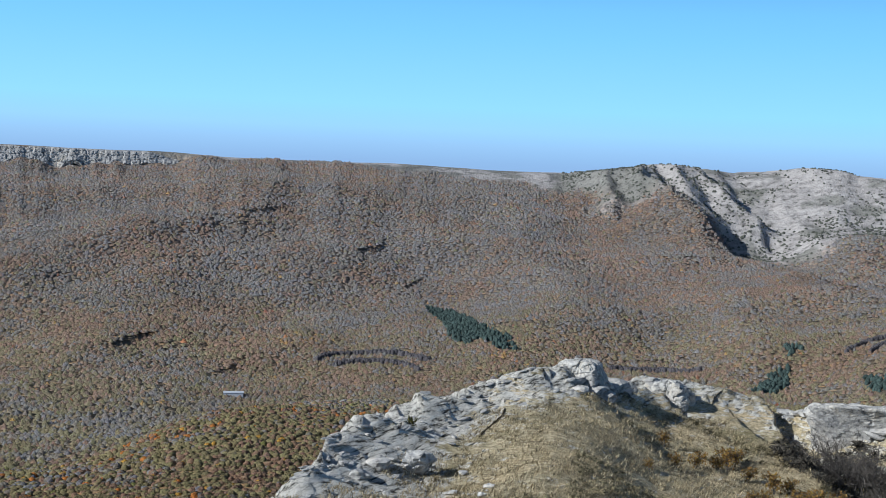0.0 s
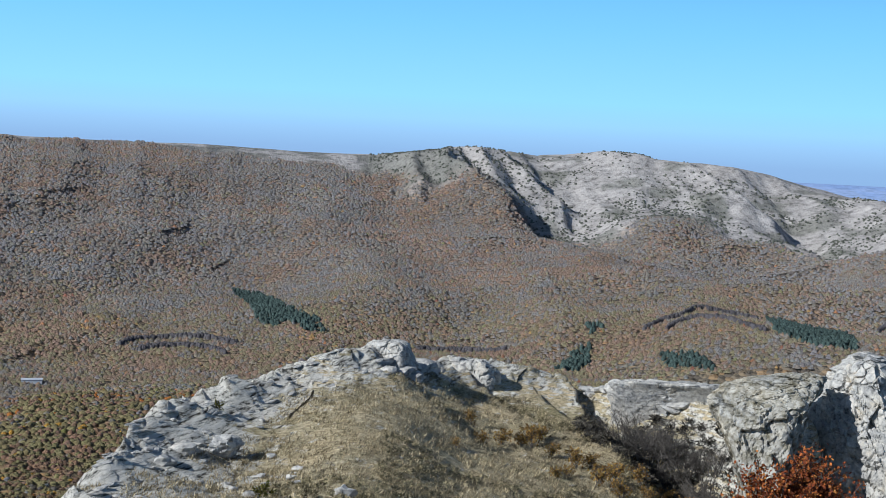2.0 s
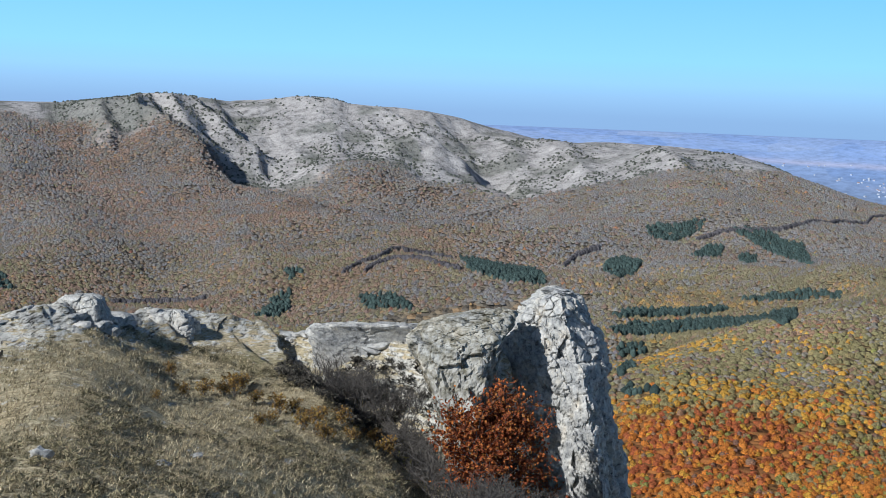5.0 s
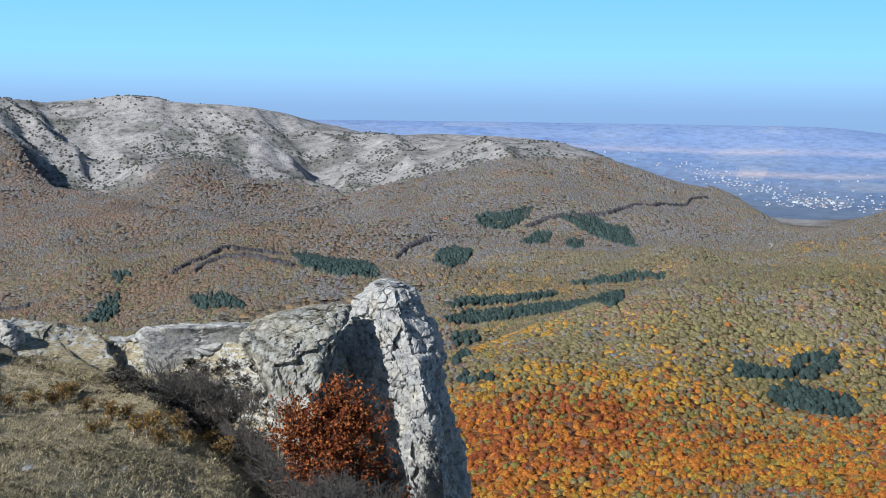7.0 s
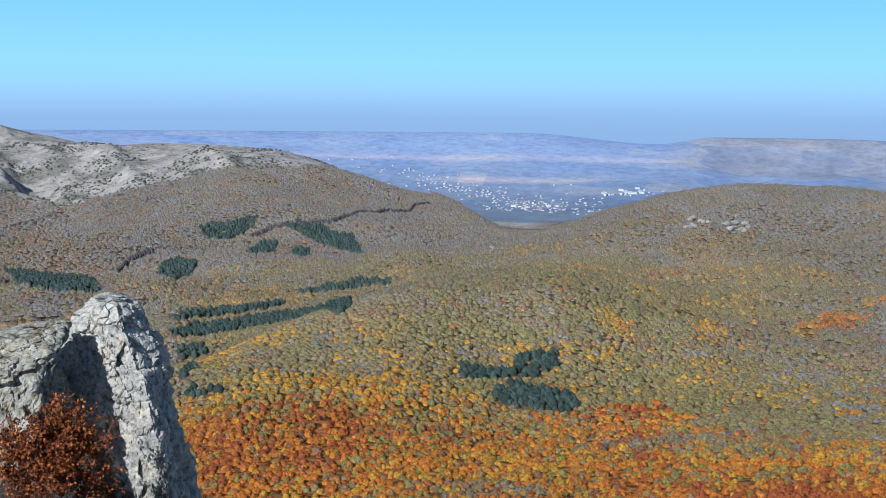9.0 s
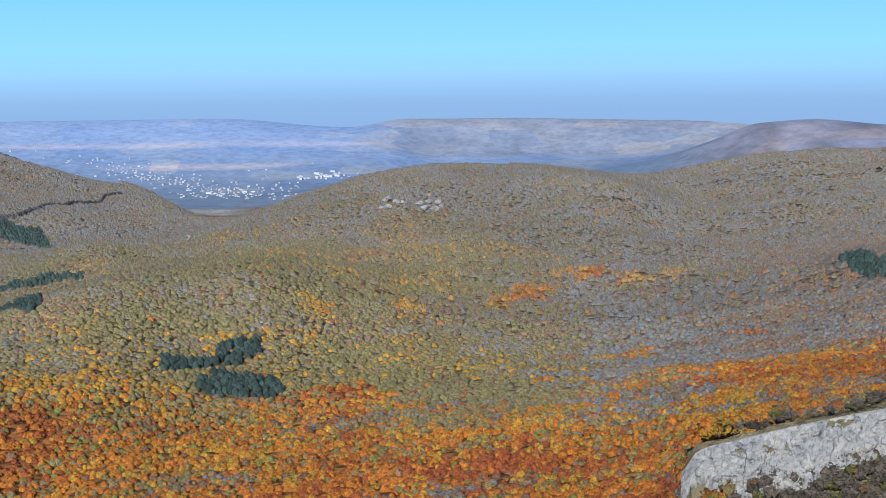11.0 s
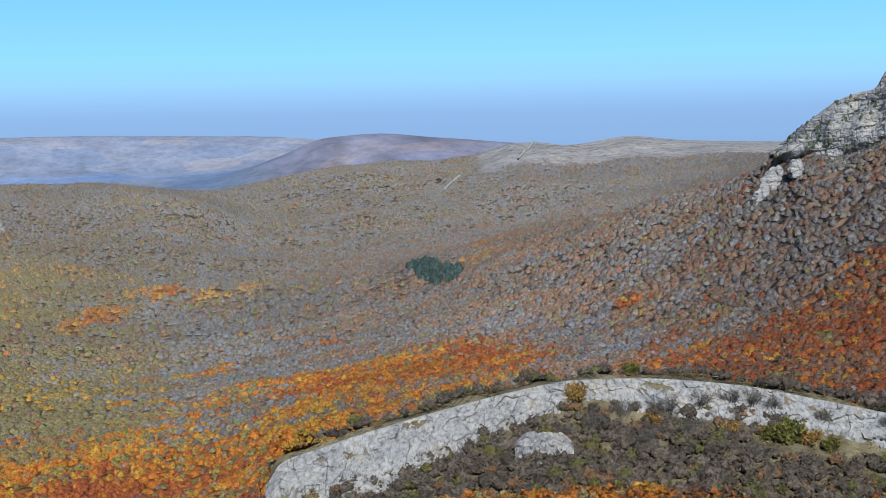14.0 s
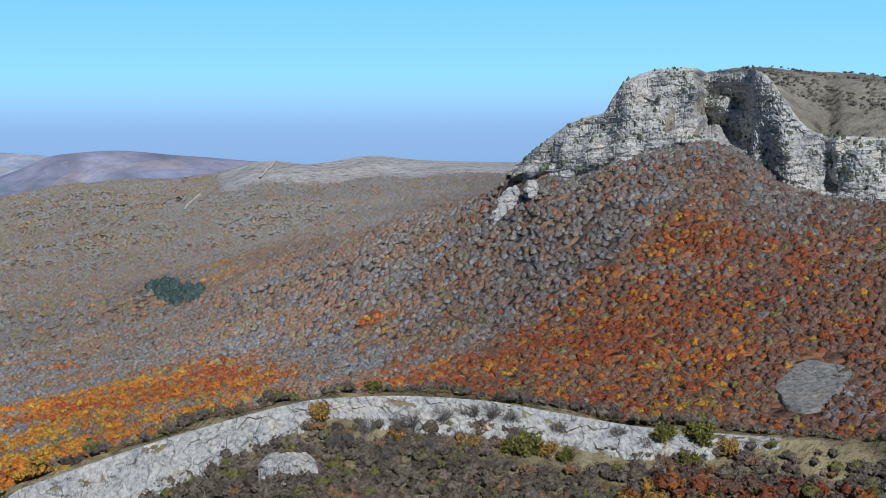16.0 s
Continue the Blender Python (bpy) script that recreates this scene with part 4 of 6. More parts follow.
def wood(name, az, rr, shape, size, tall, tones, label, lump=0.35, rise=0.55, category="woodland", smooth=True, mottle=0.25):
    """Many crowns in one mesh."""
    v0, f0 = shape
    nv, n = len(v0), len(az)
    z = height(az, rr)
    base = np.stack([rr * np.sin(np.radians(az)), rr * np.cos(np.radians(az)), z], 1)
    turn = rng.uniform(0, 2 * np.pi, n)
    c, s = np.cos(turn)[:, None], np.sin(turn)[:, None]
    v = np.repeat(v0[None], n, 0) * (1 + lump * (rng.random((n, nv, 1)) - 0.5) * 2)
    v = np.stack([v[..., 0] * c - v[..., 1] * s, v[..., 0] * s + v[..., 1] * c, v[..., 2]], -1)
    sz = np.stack([size * rng.uniform(0.8, 1.2, n), size * rng.uniform(0.8, 1.2, n), tall], -1)[:, None]
    v = v * sz
    v[..., 2] += (tall * rise)[:, None]
    v = v + base[:, None]
    f = f0[None] + (np.arange(n) * nv)[:, None, None]
    tone = np.repeat(tones, nv, 0) * (1 + mottle * (rng.random((n * nv, 1)) - 0.5))
    me = mesh_from(name, v.reshape(-1, 3), f.reshape(-1, f0.shape[1]), [CROWN], tone, smooth=smooth)
    return tagged(new(name, me), label, category, kind="stuff")


def scatter(lo, hi, a0, a1, spacing):
    """Places spread evenly over a sector, by bearing and distance."""
    area = radians(a1 - a0) / 2 * (hi * hi - lo * lo)
    n = int(area / spacing ** 2)
    rr = np.sqrt(rng.uniform(lo * lo, hi * hi, n))
    return rng.uniform(a0, a1, n), rr


# plots of pine and open ground, as corners by bearing and distance
PINES = {
    "e": [(22.18, 1628), (23.27, 1633), (24.49, 1635), (25.47, 1487), (25.96, 1352), (24.25, 1361), (23.27, 1393), (22.54, 1432)],
    "d": [(17.85, 1395), (18.68, 1382), (19.88, 1347), (20.24, 1305), (18.2, 1341)],
    "c": [(14.58, 1514), (15.28, 1526), (15.51, 1510), (14.8, 1489)],
    "b": [(13.4, 1348), (14.1, 1448), (14.87, 1467), (14.95, 1411), (14.43, 1364)],
    "f": [(28.41, 1665), (29.14, 1697), (30.07, 1611), (29.76, 1556), (29.15, 1422), (28.54, 1454)],
    "g": [(30.1, 1854), (30.71, 1888), (31.44, 1876), (32.04, 1886), (32.58, 1886), (32.42, 1854), (31.33, 1800), (30.35, 1807)],
    "h": [(33.63, 1847), (34.23, 1852), (35.2, 1835), (35.82, 1795), (36.66, 1781), (37.12, 1624), (36.2, 1686), (35.22, 1726), (34.49, 1800)]}
PINES_MIDDLE = {
    "i": [(32.07, 1678), (32.67, 1781), (33.4, 1763), (33.29, 1704)],
    "j": [(34.02, 1717), (34.74, 1733), (34.8, 1684), (34.15, 1678)],
    "k": [(28.92, 1228), (29.9, 1267), (31.62, 1285), (33.7, 1322), (33.7, 1293), (32.36, 1262), (30.65, 1249), (29.17, 1218)],
    "l": [(28.81, 1154), (29.91, 1212), (31.63, 1225), (33.1, 1249), (34.56, 1257), (35.65, 1317), (36.49, 1319), (36.58, 958), (36.03, 938), (34.08, 1176), (31.64, 1166), (28.93, 1131)],
    "m": [(33.69, 1373), (35.51, 1379), (36.96, 1359), (38.39, 1324), (38.28, 1305), (36.97, 1338), (35.52, 1357)]}
PINES_EAST = {
    "n": [(41.25, 812), (41.84, 819), (42.55, 813), (43.71, 819), (43.69, 843), (44.38, 851), (45.51, 857), (45.61, 831), (44.87, 810), (43.26, 801), (41.39, 779)],
    "o": [(42.82, 760), (43.62, 792), (44.67, 782), (46.05, 775), (47.02, 746), (46.08, 728), (44.25, 729), (43.07, 744)],
    "q": [(29.06, 1085), (30.17, 1107), (30.42, 1085), (29.44, 1071)],
    "r": [(29.2, 799), (29.81, 869), (29.94, 799), (29.33, 777)],
    "u": [(29.46, 741), (30.94, 724), (30.9, 714), (29.59, 726)],
    "a": [(-0.73, 1869), (0.5, 1857), (1.75, 1637), (3.11, 1582), (3.38, 1524), (2.52, 1530), (1.77, 1580), (1.17, 1552), (0.42, 1589), (0.03, 1733)],
    "p": [(70.13, 1109), (71.07, 1108), (72.72, 1037), (72.59, 1006), (71.76, 1006), (70.94, 1041)]}
PINES.update(PINES_MIDDLE)
PINES.update(PINES_EAST)
CLEARINGS = {"slab": [(96.9, 452), (99.3, 452), (99.8, 490), (99.9, 525), (98.2, 525), (97.3, 490)], "turf": [(84.6, 268), (87, 271.5), (89, 276), (91, 281.5), (90.2, 284), (88, 282), (86, 276), (84.6, 271.5)]}


def inside(shape, az, rr):
    """Whether places lie in a plot."""
    hit = np.zeros(len(az), bool)
    for (a0, r0), (a1, r1) in zip(shape, shape[1:] + shape[:1]):
        cross = (r0 > rr) != (r1 > rr)
        with np.errstate(all="ignore"):
            hit ^= cross & (az < (a1 - a0) * (rr - r0) / (r1 - r0 + 1e-9) + a0)
    return hit


def standing(az, rr):
    """Where trees may stand: off the bare land, the near ridge, the rock band and the cliffs."""
    x, y = rr * np.sin(np.radians(az)), rr * np.cos(np.radians(az))
    ok = bareness(az, rr) < rng.uniform(0.2, 0.8, len(az))
    ok &= ~((rr < 175) & (az < 62))
    a, r, _ = np.array(BAND_TOP, float).T
    d = rr - pchip(a, r, az)
    ok &= ~((d > -7.5 + 2.2 * step(70, 76, az) + 2.5 * step(94, 97, az)) & (d < 2.5) & (az > 64) & (az < 112))
    a, r, _ = np.array(CLIFF_RIM, float).T
    d = rr - pchip(a, r, az)
    ok &= ~((d > -23) & (az > 86))
    ok &= ~((az < -8.5) & (rr > 2610))
    # hidden from the camera behind the hill, left without trees
    ok &= ~((az > 48.5) & (az < 56.5) & (rr > 1900) & (rr < 2180))
    for shape in PINES.values():
        ok &= ~inside(shape, az, rr)
    for shape in CLEARINGS.values():
        ok &= ~inside(shape, az, rr)
    return ok


# steepest sight line from the camera that the land reaches, by bearing and distance
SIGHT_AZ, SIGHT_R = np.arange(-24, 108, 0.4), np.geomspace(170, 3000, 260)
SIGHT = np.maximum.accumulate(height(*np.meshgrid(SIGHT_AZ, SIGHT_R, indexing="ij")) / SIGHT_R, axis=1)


def in_camera_sight(az, rr):
    """Whether the camera can see a place, or nearly: hidden folds get no trees."""
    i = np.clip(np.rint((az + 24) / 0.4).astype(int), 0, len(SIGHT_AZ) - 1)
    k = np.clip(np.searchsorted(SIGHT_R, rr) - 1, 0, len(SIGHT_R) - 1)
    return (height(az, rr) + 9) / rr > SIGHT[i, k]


def forests():
    belts = [("lower_wood", 415, 700, 3.1, 26, 104, 0.8), ("knoll_wood", 560, 700, 3.0, -20, -4, 0.6), ("hillside_wood", 700, 1000, 3.3, -20, 104, 0.68),
             ("slope_wood", 560, 860, 3.3, 82, 104, 0.8), ("valley_wood", 1000, 1900, 4.4, -20, 104, 0.72), ("far_wood", 1900, 2720, 5.0, -20, 104, 0.68)]
    for name, lo, hi, gap, a0, a1, squat in belts:
        az, rr = scatter(lo, hi, a0, a1, gap)
        keep = standing(az, rr) & in_camera_sight(az, rr)
        keep &= ~((az > 82) & (rr > 560) & (rr < 860) & (name != "slope_wood"))
        az, rr = az[keep], rr[keep]
        size = gap * (0.56 + 0.36 * rng.random(len(az)) ** 1.4)
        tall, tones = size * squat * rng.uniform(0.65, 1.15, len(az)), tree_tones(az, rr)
        kind = rng.integers(0, 3, len(az)) if hi < 950 else np.zeros(len(az), int)
        for k in range(kind.max() + 1):
            p = kind == k
            form = crown(0, 11, 0.3, 1.1, 200 + k, 0.5, 5) if hi < 950 else dome(4) if hi < 1100 else cap(4)
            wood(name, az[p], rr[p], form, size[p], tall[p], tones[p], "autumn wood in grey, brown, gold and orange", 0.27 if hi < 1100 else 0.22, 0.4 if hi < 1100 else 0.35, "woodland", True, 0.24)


def near_woods():
    """Looser crowns round the pale rock band."""
    az, rr = scatter(205, 418, 57, 105, 2.7)
    keep = standing(az, rr) & ((rr < 302) | (rr > 375))
    az, rr = az[keep], rr[keep]
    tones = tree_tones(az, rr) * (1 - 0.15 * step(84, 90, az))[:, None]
    a, r, _ = np.array(BAND_TOP, float).T
    d = rr - pchip(a, r, az)
    x, y = rr * np.sin(np.radians(az)), rr * np.cos(np.radians(az))
    scrub = (d > -34 + 24 * step(88, 93, az)) & (d < 40) & (az > 66) & (fbm(x / 25, y / 25, seed=5) < 0.25 + 0.5 * (d > -22))
    grey = np.array([0.112, 0.092, 0.072]) * rng.uniform(0.6, 1.15, (len(az), 1))
    grey = np.where(rng.random((len(az), 1)) < 0.14, np.array([0.11, 0.105, 0.035]), grey)
    tones = np.where(scrub[:, None], grey, tones)
    a2, r2 = scatter(226, 296, 65, 105, 1.75)
    d2 = r2 - pchip(a, r, a2)
    x2, y2 = r2 * np.sin(np.radians(a2)), r2 * np.cos(np.radians(a2))
    keep = standing(a2, r2) & (d2 < -4.5) & (d2 > -42 + 29 * step(88, 93, a2)) & (fbm(x2 / 16, y2 / 16, seed=9, octaves=3) > -0.5)
    a2, r2 = a2[keep], r2[keep]
    t2 = np.array([0.112, 0.092, 0.072]) * rng.uniform(0.6, 1.25, (len(a2), 1))
    odd = rng.random((len(a2), 1))
    t2 = np.where(odd < 0.1, np.array([0.10, 0.098, 0.035]), np.where(odd < 0.2, np.array([0.16, 0.095, 0.05]), t2))
    az, rr, tones, scrub = np.concatenate([az, a2]), np.concatenate([rr, r2]), np.concatenate([tones, t2]), np.concatenate([scrub, np.ones(len(a2), bool)])
    kind = rng.integers(0, 3, len(az))
    for k in range(3):
        for leafless in (False, True):
            pick = (kind == k) & (scrub == leafless)
            if leafless:
                size = rng.uniform(1.1, 2.3, pick.sum()) ** 1.15
                wood("bare_scrub", az[pick], rr[pick], crown(5, 15, 0.28, 0.3, 30 + k), size, size * rng.uniform(0.7, 1.0, len(size)), tones[pick],
                     "leafless grey scrub on limestone", 0.1, 0.6, "scrub", False)
            else:
                size = rng.uniform(1.8, 3.1, pick.sum())
                wood("autumn_trees", az[pick], rr[pick], crown(6, 22, 0.24, 0.9, 10 + k), size, size * rng.uniform(0.9, 1.2, len(size)), tones[pick],
                     "leafy autumn trees, orange, gold and red", 0.08, 0.75, "woodland")


def pine_plots():
    for shape in PINES.values():
        a, r = np.array(shape).T
        az, rr = scatter(r.min(), r.max(), a.min(), a.max(), 4.0)
        keep = inside(shape, az, rr)
        az, rr = az[keep], rr[keep]
        size = rng.uniform(1.9, 2.8, len(az))
        tones = np.array([0.042, 0.064, 0.058]) * rng.uniform(0.7, 1.4, (len(az), 1))
        wood("pine_plantation", az, rr, dome(5), size, size * rng.uniform(1.0, 1.5, len(az)), tones, "dark blue-green planted pines on the valley slope", 0.12, 0.6, "plantation")


forests()
near_woods()
pine_plots()

# road cuttings across the slopes, their shade drawn by rows of dark-toned trees
CUTS = {
    "loop": [(17.15, 1487), (17.86, 1532), (18.7, 1552), (19.34, 1616), (20.61, 1618), (21.82, 1614)],
    "loop_low": [(18.1, 1477), (18.69, 1508), (19.41, 1520), (20.37, 1506), (21.33, 1454), (22.18, 1430)],
    "bend": [(26.69, 1660), (27.18, 1695), (27.79, 1713), (28.16, 1720)],
    "long": [(32.3, 1809), (33.03, 1828), (33.99, 1840), (35.44, 1840), (36.4, 1881), (37.83, 2087), (39.13, 2219)],
    "hairpin": [(39.13, 2219), (39.36, 2307), (39.95, 2350)],
    "west": [(-5.29, 1494), (-4.33, 1526), (-3.11, 1524), (-1.88, 1514), (-0.4, 1483)],
    "west_low": [(-4.55, 1473), (-3.09, 1483), (-1.86, 1475), (-0.87, 1448)],
    "middle": [(7.43, 1522), (9.12, 1526), (11.26, 1496)]}


def cuttings():
    for line in CUTS.values():
        a, r = np.array(line, float).T
        t = np.linspace(0, len(a) - 1, int(len(a) * 40))
        az, rr = pchip(np.arange(len(a)), a, t), pchip(np.arange(len(a)), r, t)
        rr = rr + rng.uniform(-3, 3, len(rr))
        size = rng.uniform(2.0, 3.0, len(az))
        # dark tone stands in for the cutting's shade
        tones = np.array([0.075, 0.07, 0.075]) * rng.uniform(0.7, 1.3, (len(az), 1))
        wood("cutting_shade_trees", az, rr, knob(5), size, size * rng.uniform(1.0, 1.4, len(az)), tones, "row of trees toned dark for the shade of a road cutting", 0.2, 0.6, "trees")


cuttings()


# ---- rock walls ----
def rock_wall(name, a0, a1, na, nv, rim, foot, relief, mat, label, strata=0.0, bite=None, seed=1, category="rock", coarse=10.0, flat=1.3):
    """A rock face along a rim: rim and foot give distance and height by bearing. strata: depth of the beds, bite: own hollows and buttresses."""
    A, V = np.meshgrid(np.linspace(a0, a1, na), np.linspace(-0.4, 1.0, nv))
    az, v = A.ravel(), V.ravel()
    (r1, z1), (r0, z0) = rim(az), foot(az)
    vv = v
    r = r0 + (r1 - r0) * np.maximum(vv, 0)
    z = z0 + (z1 - z0) * np.maximum(vv, 0) + np.minimum(vv, 0) * (12 + 0.3 * (z1 - z0))
    if bite is not None:
        r = r + bite(az, vv)
    x, y = r * np.sin(np.radians(az)), r * np.cos(np.radians(az))
    k = coarse
    big, joint = facets(x, y, z * flat, k, seed)
    small, joint2 = facets(x, y, z * flat * 1.2, k * 0.36, seed + 20)
    d = relief * (0.55 * big + 0.24 * small + 0.5 * fbm(x / k / 2, y / k / 2, z / k / 2, 3, seed + 9) - 0.18 * (1 - step(0.0, 0.09, joint)) - 0.12 * (1 - step(0.0, 0.12, joint2)))
    if strata:
        run = np.radians(az) * r0.mean()
        bed = z - 0.07 * run + 2.2 * fbm(run / 60, z / 30, octaves=3, seed=seed + 3)
        d = 0.4 * d + relief * 1.1 * fbm(run / 26, z / 60, octaves=3, seed=seed + 6)
        for thick, deep in ((strata, 1.0), (strata * 0.36, 0.45)):
            q = bed / thick + 0.35 * fbm(run / (thick * 7), bed / thick, octaves=2, seed=seed + 8)
            i = np.floor(q).astype(np.int64)
            own = hashed(i, 0 * i, 0 * i, seed + 31)
            jn = run / (thick * (1.0 + 1.6 * own)) + 9 * own + 0.25 * fbm(run / 9, z / 9, octaves=3, seed=seed + 5)
            j = np.floor(jn).astype(np.int64)
            block = hashed(i, j, 0 * i, seed + 37)
            crack = np.minimum(step(0.0, 0.16, q - i), step(0.0, 0.13, jn - j))
            d = d + deep * strata * (0.34 * own + 0.42 * block - 0.32 * (1 - crack) + 0.22 * (q - i))
    fade = np.clip((1 - v) * 9, 0.15, 1)
    r = r - d * fade
    z = z + 0.22 * d * fade + np.where(v > 0.99, -0.2, 0)
    pts = np.stack([r * np.sin(np.radians(az)), r * np.cos(np.radians(az)), z], 1)
    back = pts[-na:].copy()
    br = np.hypot(back[:, 0], back[:, 1])
    back[:, :2] *= ((br + 5) / br)[:, None]
    back[:, 2] -= 1.2
    pts = np.concatenate([pts, back])
    rows = nv + 1
    i = np.arange(na - 1)
    f = np.concatenate([np.stack([k0 * na + i, k0 * na + i + 1, (k0 + 1) * na + i + 1, (k0 + 1) * na + i], 1) for k0 in range(rows - 1)])
    me = mesh_from(name, pts, f, [mat], smooth=False)
    return tagged(new(name, me), label, category, kind="structure")


def cliff_rim(az):
    a, r, e = np.array(CLIFF_RIM, float).T
    rr = pchip(a, r, az)
    return rr - 1, rr * np.tan(np.radians(pchip(a, e, az) + 0.07 * fbm(az * 2.2, az * 0, octaves=4, seed=2))) + 0.3


def cliff_foot(az):
    a, r, e = np.array(CLIFF_RIM, float).T
    rr = pchip(a, r, az) - 30
    a2, e2 = np.array(CLIFF_FOOT, float).T
    return rr, rr * np.tan(np.radians(pchip(a2, e2, az) + 0.25 * fbm(az * 1.3, az * 0, octaves=4, seed=12))) - 2


def cliff_bite(az, v):
    prow = step(95.9, 96.2, az) * (1 - step(97.2, 99.0, az)) * 16 * (0.4 + 0.6 * v)
    slant = 9 * np.sin(az * 2.1 + 3 * v) + 6 * np.sin(az * 4.7 - 5 * v + 1)
    return cleft(az + 0.3 * fbm(v * 5, az * 0, octaves=3, seed=6)) * step(-0.1, 0.2, v) - prow + slant * (1 - v) * v * 2.5


cliff = rock_wall("cliff", 86.0, 111, 640, 100, cliff_rim, cliff_foot, 5.8, ROCK_CLIFF, "grey layered limestone cliff with a shaded cleft", 5.0, cliff_bite, 3, "cliff", 13, 2.4)


def band_rim(az):
    a, r, e = np.array(BAND_TOP, float).T
    rr = pchip(a, r, az)
    return rr - 0.5, rr * np.tan(np.radians(pchip(a, e, az))) + 0.1


def band_foot(az):
    a, r, e = np.array(BAND_TOP, float).T
    rr, z = band_rim(az)
    tall = pchip(np.array([62, 64.2, 65, 67, 69.7, 72.2, 74.2, 76.1, 77.4, 79, 82.4, 84, 88, 92, 95, 97, 112.]), np.array([0.5, 2, 4, 8.5, 9.0, 6.5, 5, 4, 2.6, 3.2, 4.8, 5.2, 4.4, 3.8, 2.6, 1, 1]), az)
    return rr - tall * 1.25 - 1, z - tall


rock_wall("limestone_band", 63.9, 97.5, 760, 42, band_rim, band_foot, 0.95, ROCK_BAND, "long pale limestone band between scrub and turf", 0.0, None, 5, "rock", 3.4, 0.7)


def low_rim(az):
    r = 258 + 0 * az
    return r, r * np.tan(np.radians(-14.05 - 0.22 * np.abs(az - 76.2) ** 4 + 0.12 * fbm(az * 3, az * 0, seed=2)))


def low_foot(az):
    r, z = low_rim(az)
    return r - 3, z - 2.0 * np.clip(1 - np.abs((az - 76.2) / 1.3) ** 3, 0.02, 1)


rock_wall("lower_rock_step", 74.9, 77.5, 100, 24, low_rim, low_foot, 1.3, ROCK_BAND, "low pale limestone step in the scrub", 0.0, None, 6, "rock", 3.0)


def west_rim(az):
    r, z = line_at("crest", az)
    return r - 25, z + 1 - 4 * step(0.1, 0.5, fbm(az * 0.9, az * 0, seed=4)) - 16 * step(-12.8, -11.0, az)


def west_foot(az):
    r, z = west_rim(az)
    tall = 40 * step(-10.4, -13.5, az) * (0.75 + 0.55 * fbm(az * 1.4, az * 0 + 2, octaves=4, seed=7)) + 2
    return r - 30 - 0.5 * tall, z - tall


rock_wall("escarpment", -31, -10.6, 420, 40, west_rim, west_foot, 3.5, ROCK_CLIFF, "pale broken escarpment under the plateau edge", 9.0, None, 8, "cliff", 40)


def shelf_rim(az):
    r = 2480 + 25 * fbm(az * 0.8, az * 0, seed=3)
    return r, r * np.tan(np.radians(-1.62 + 0.12 * fbm(az * 1.5, az * 0, octaves=3, seed=5) - 0.05 * np.abs(az + 12.5)))


def shelf_foot(az):
    r, z = shelf_rim(az)
    return r - 22, z - 18 * np.clip(0.5 + 1.2 * fbm(az * 1.1, az * 0, octaves=3, seed=15), 0.05, 1)


rock_wall("rock_shelf", -16.3, -9.0, 160, 18, shelf_rim, shelf_foot, 9, ROCK_CLIFF, "pale rock shelf among woods below the escarpment", 0, None, 9, "cliff", 30)


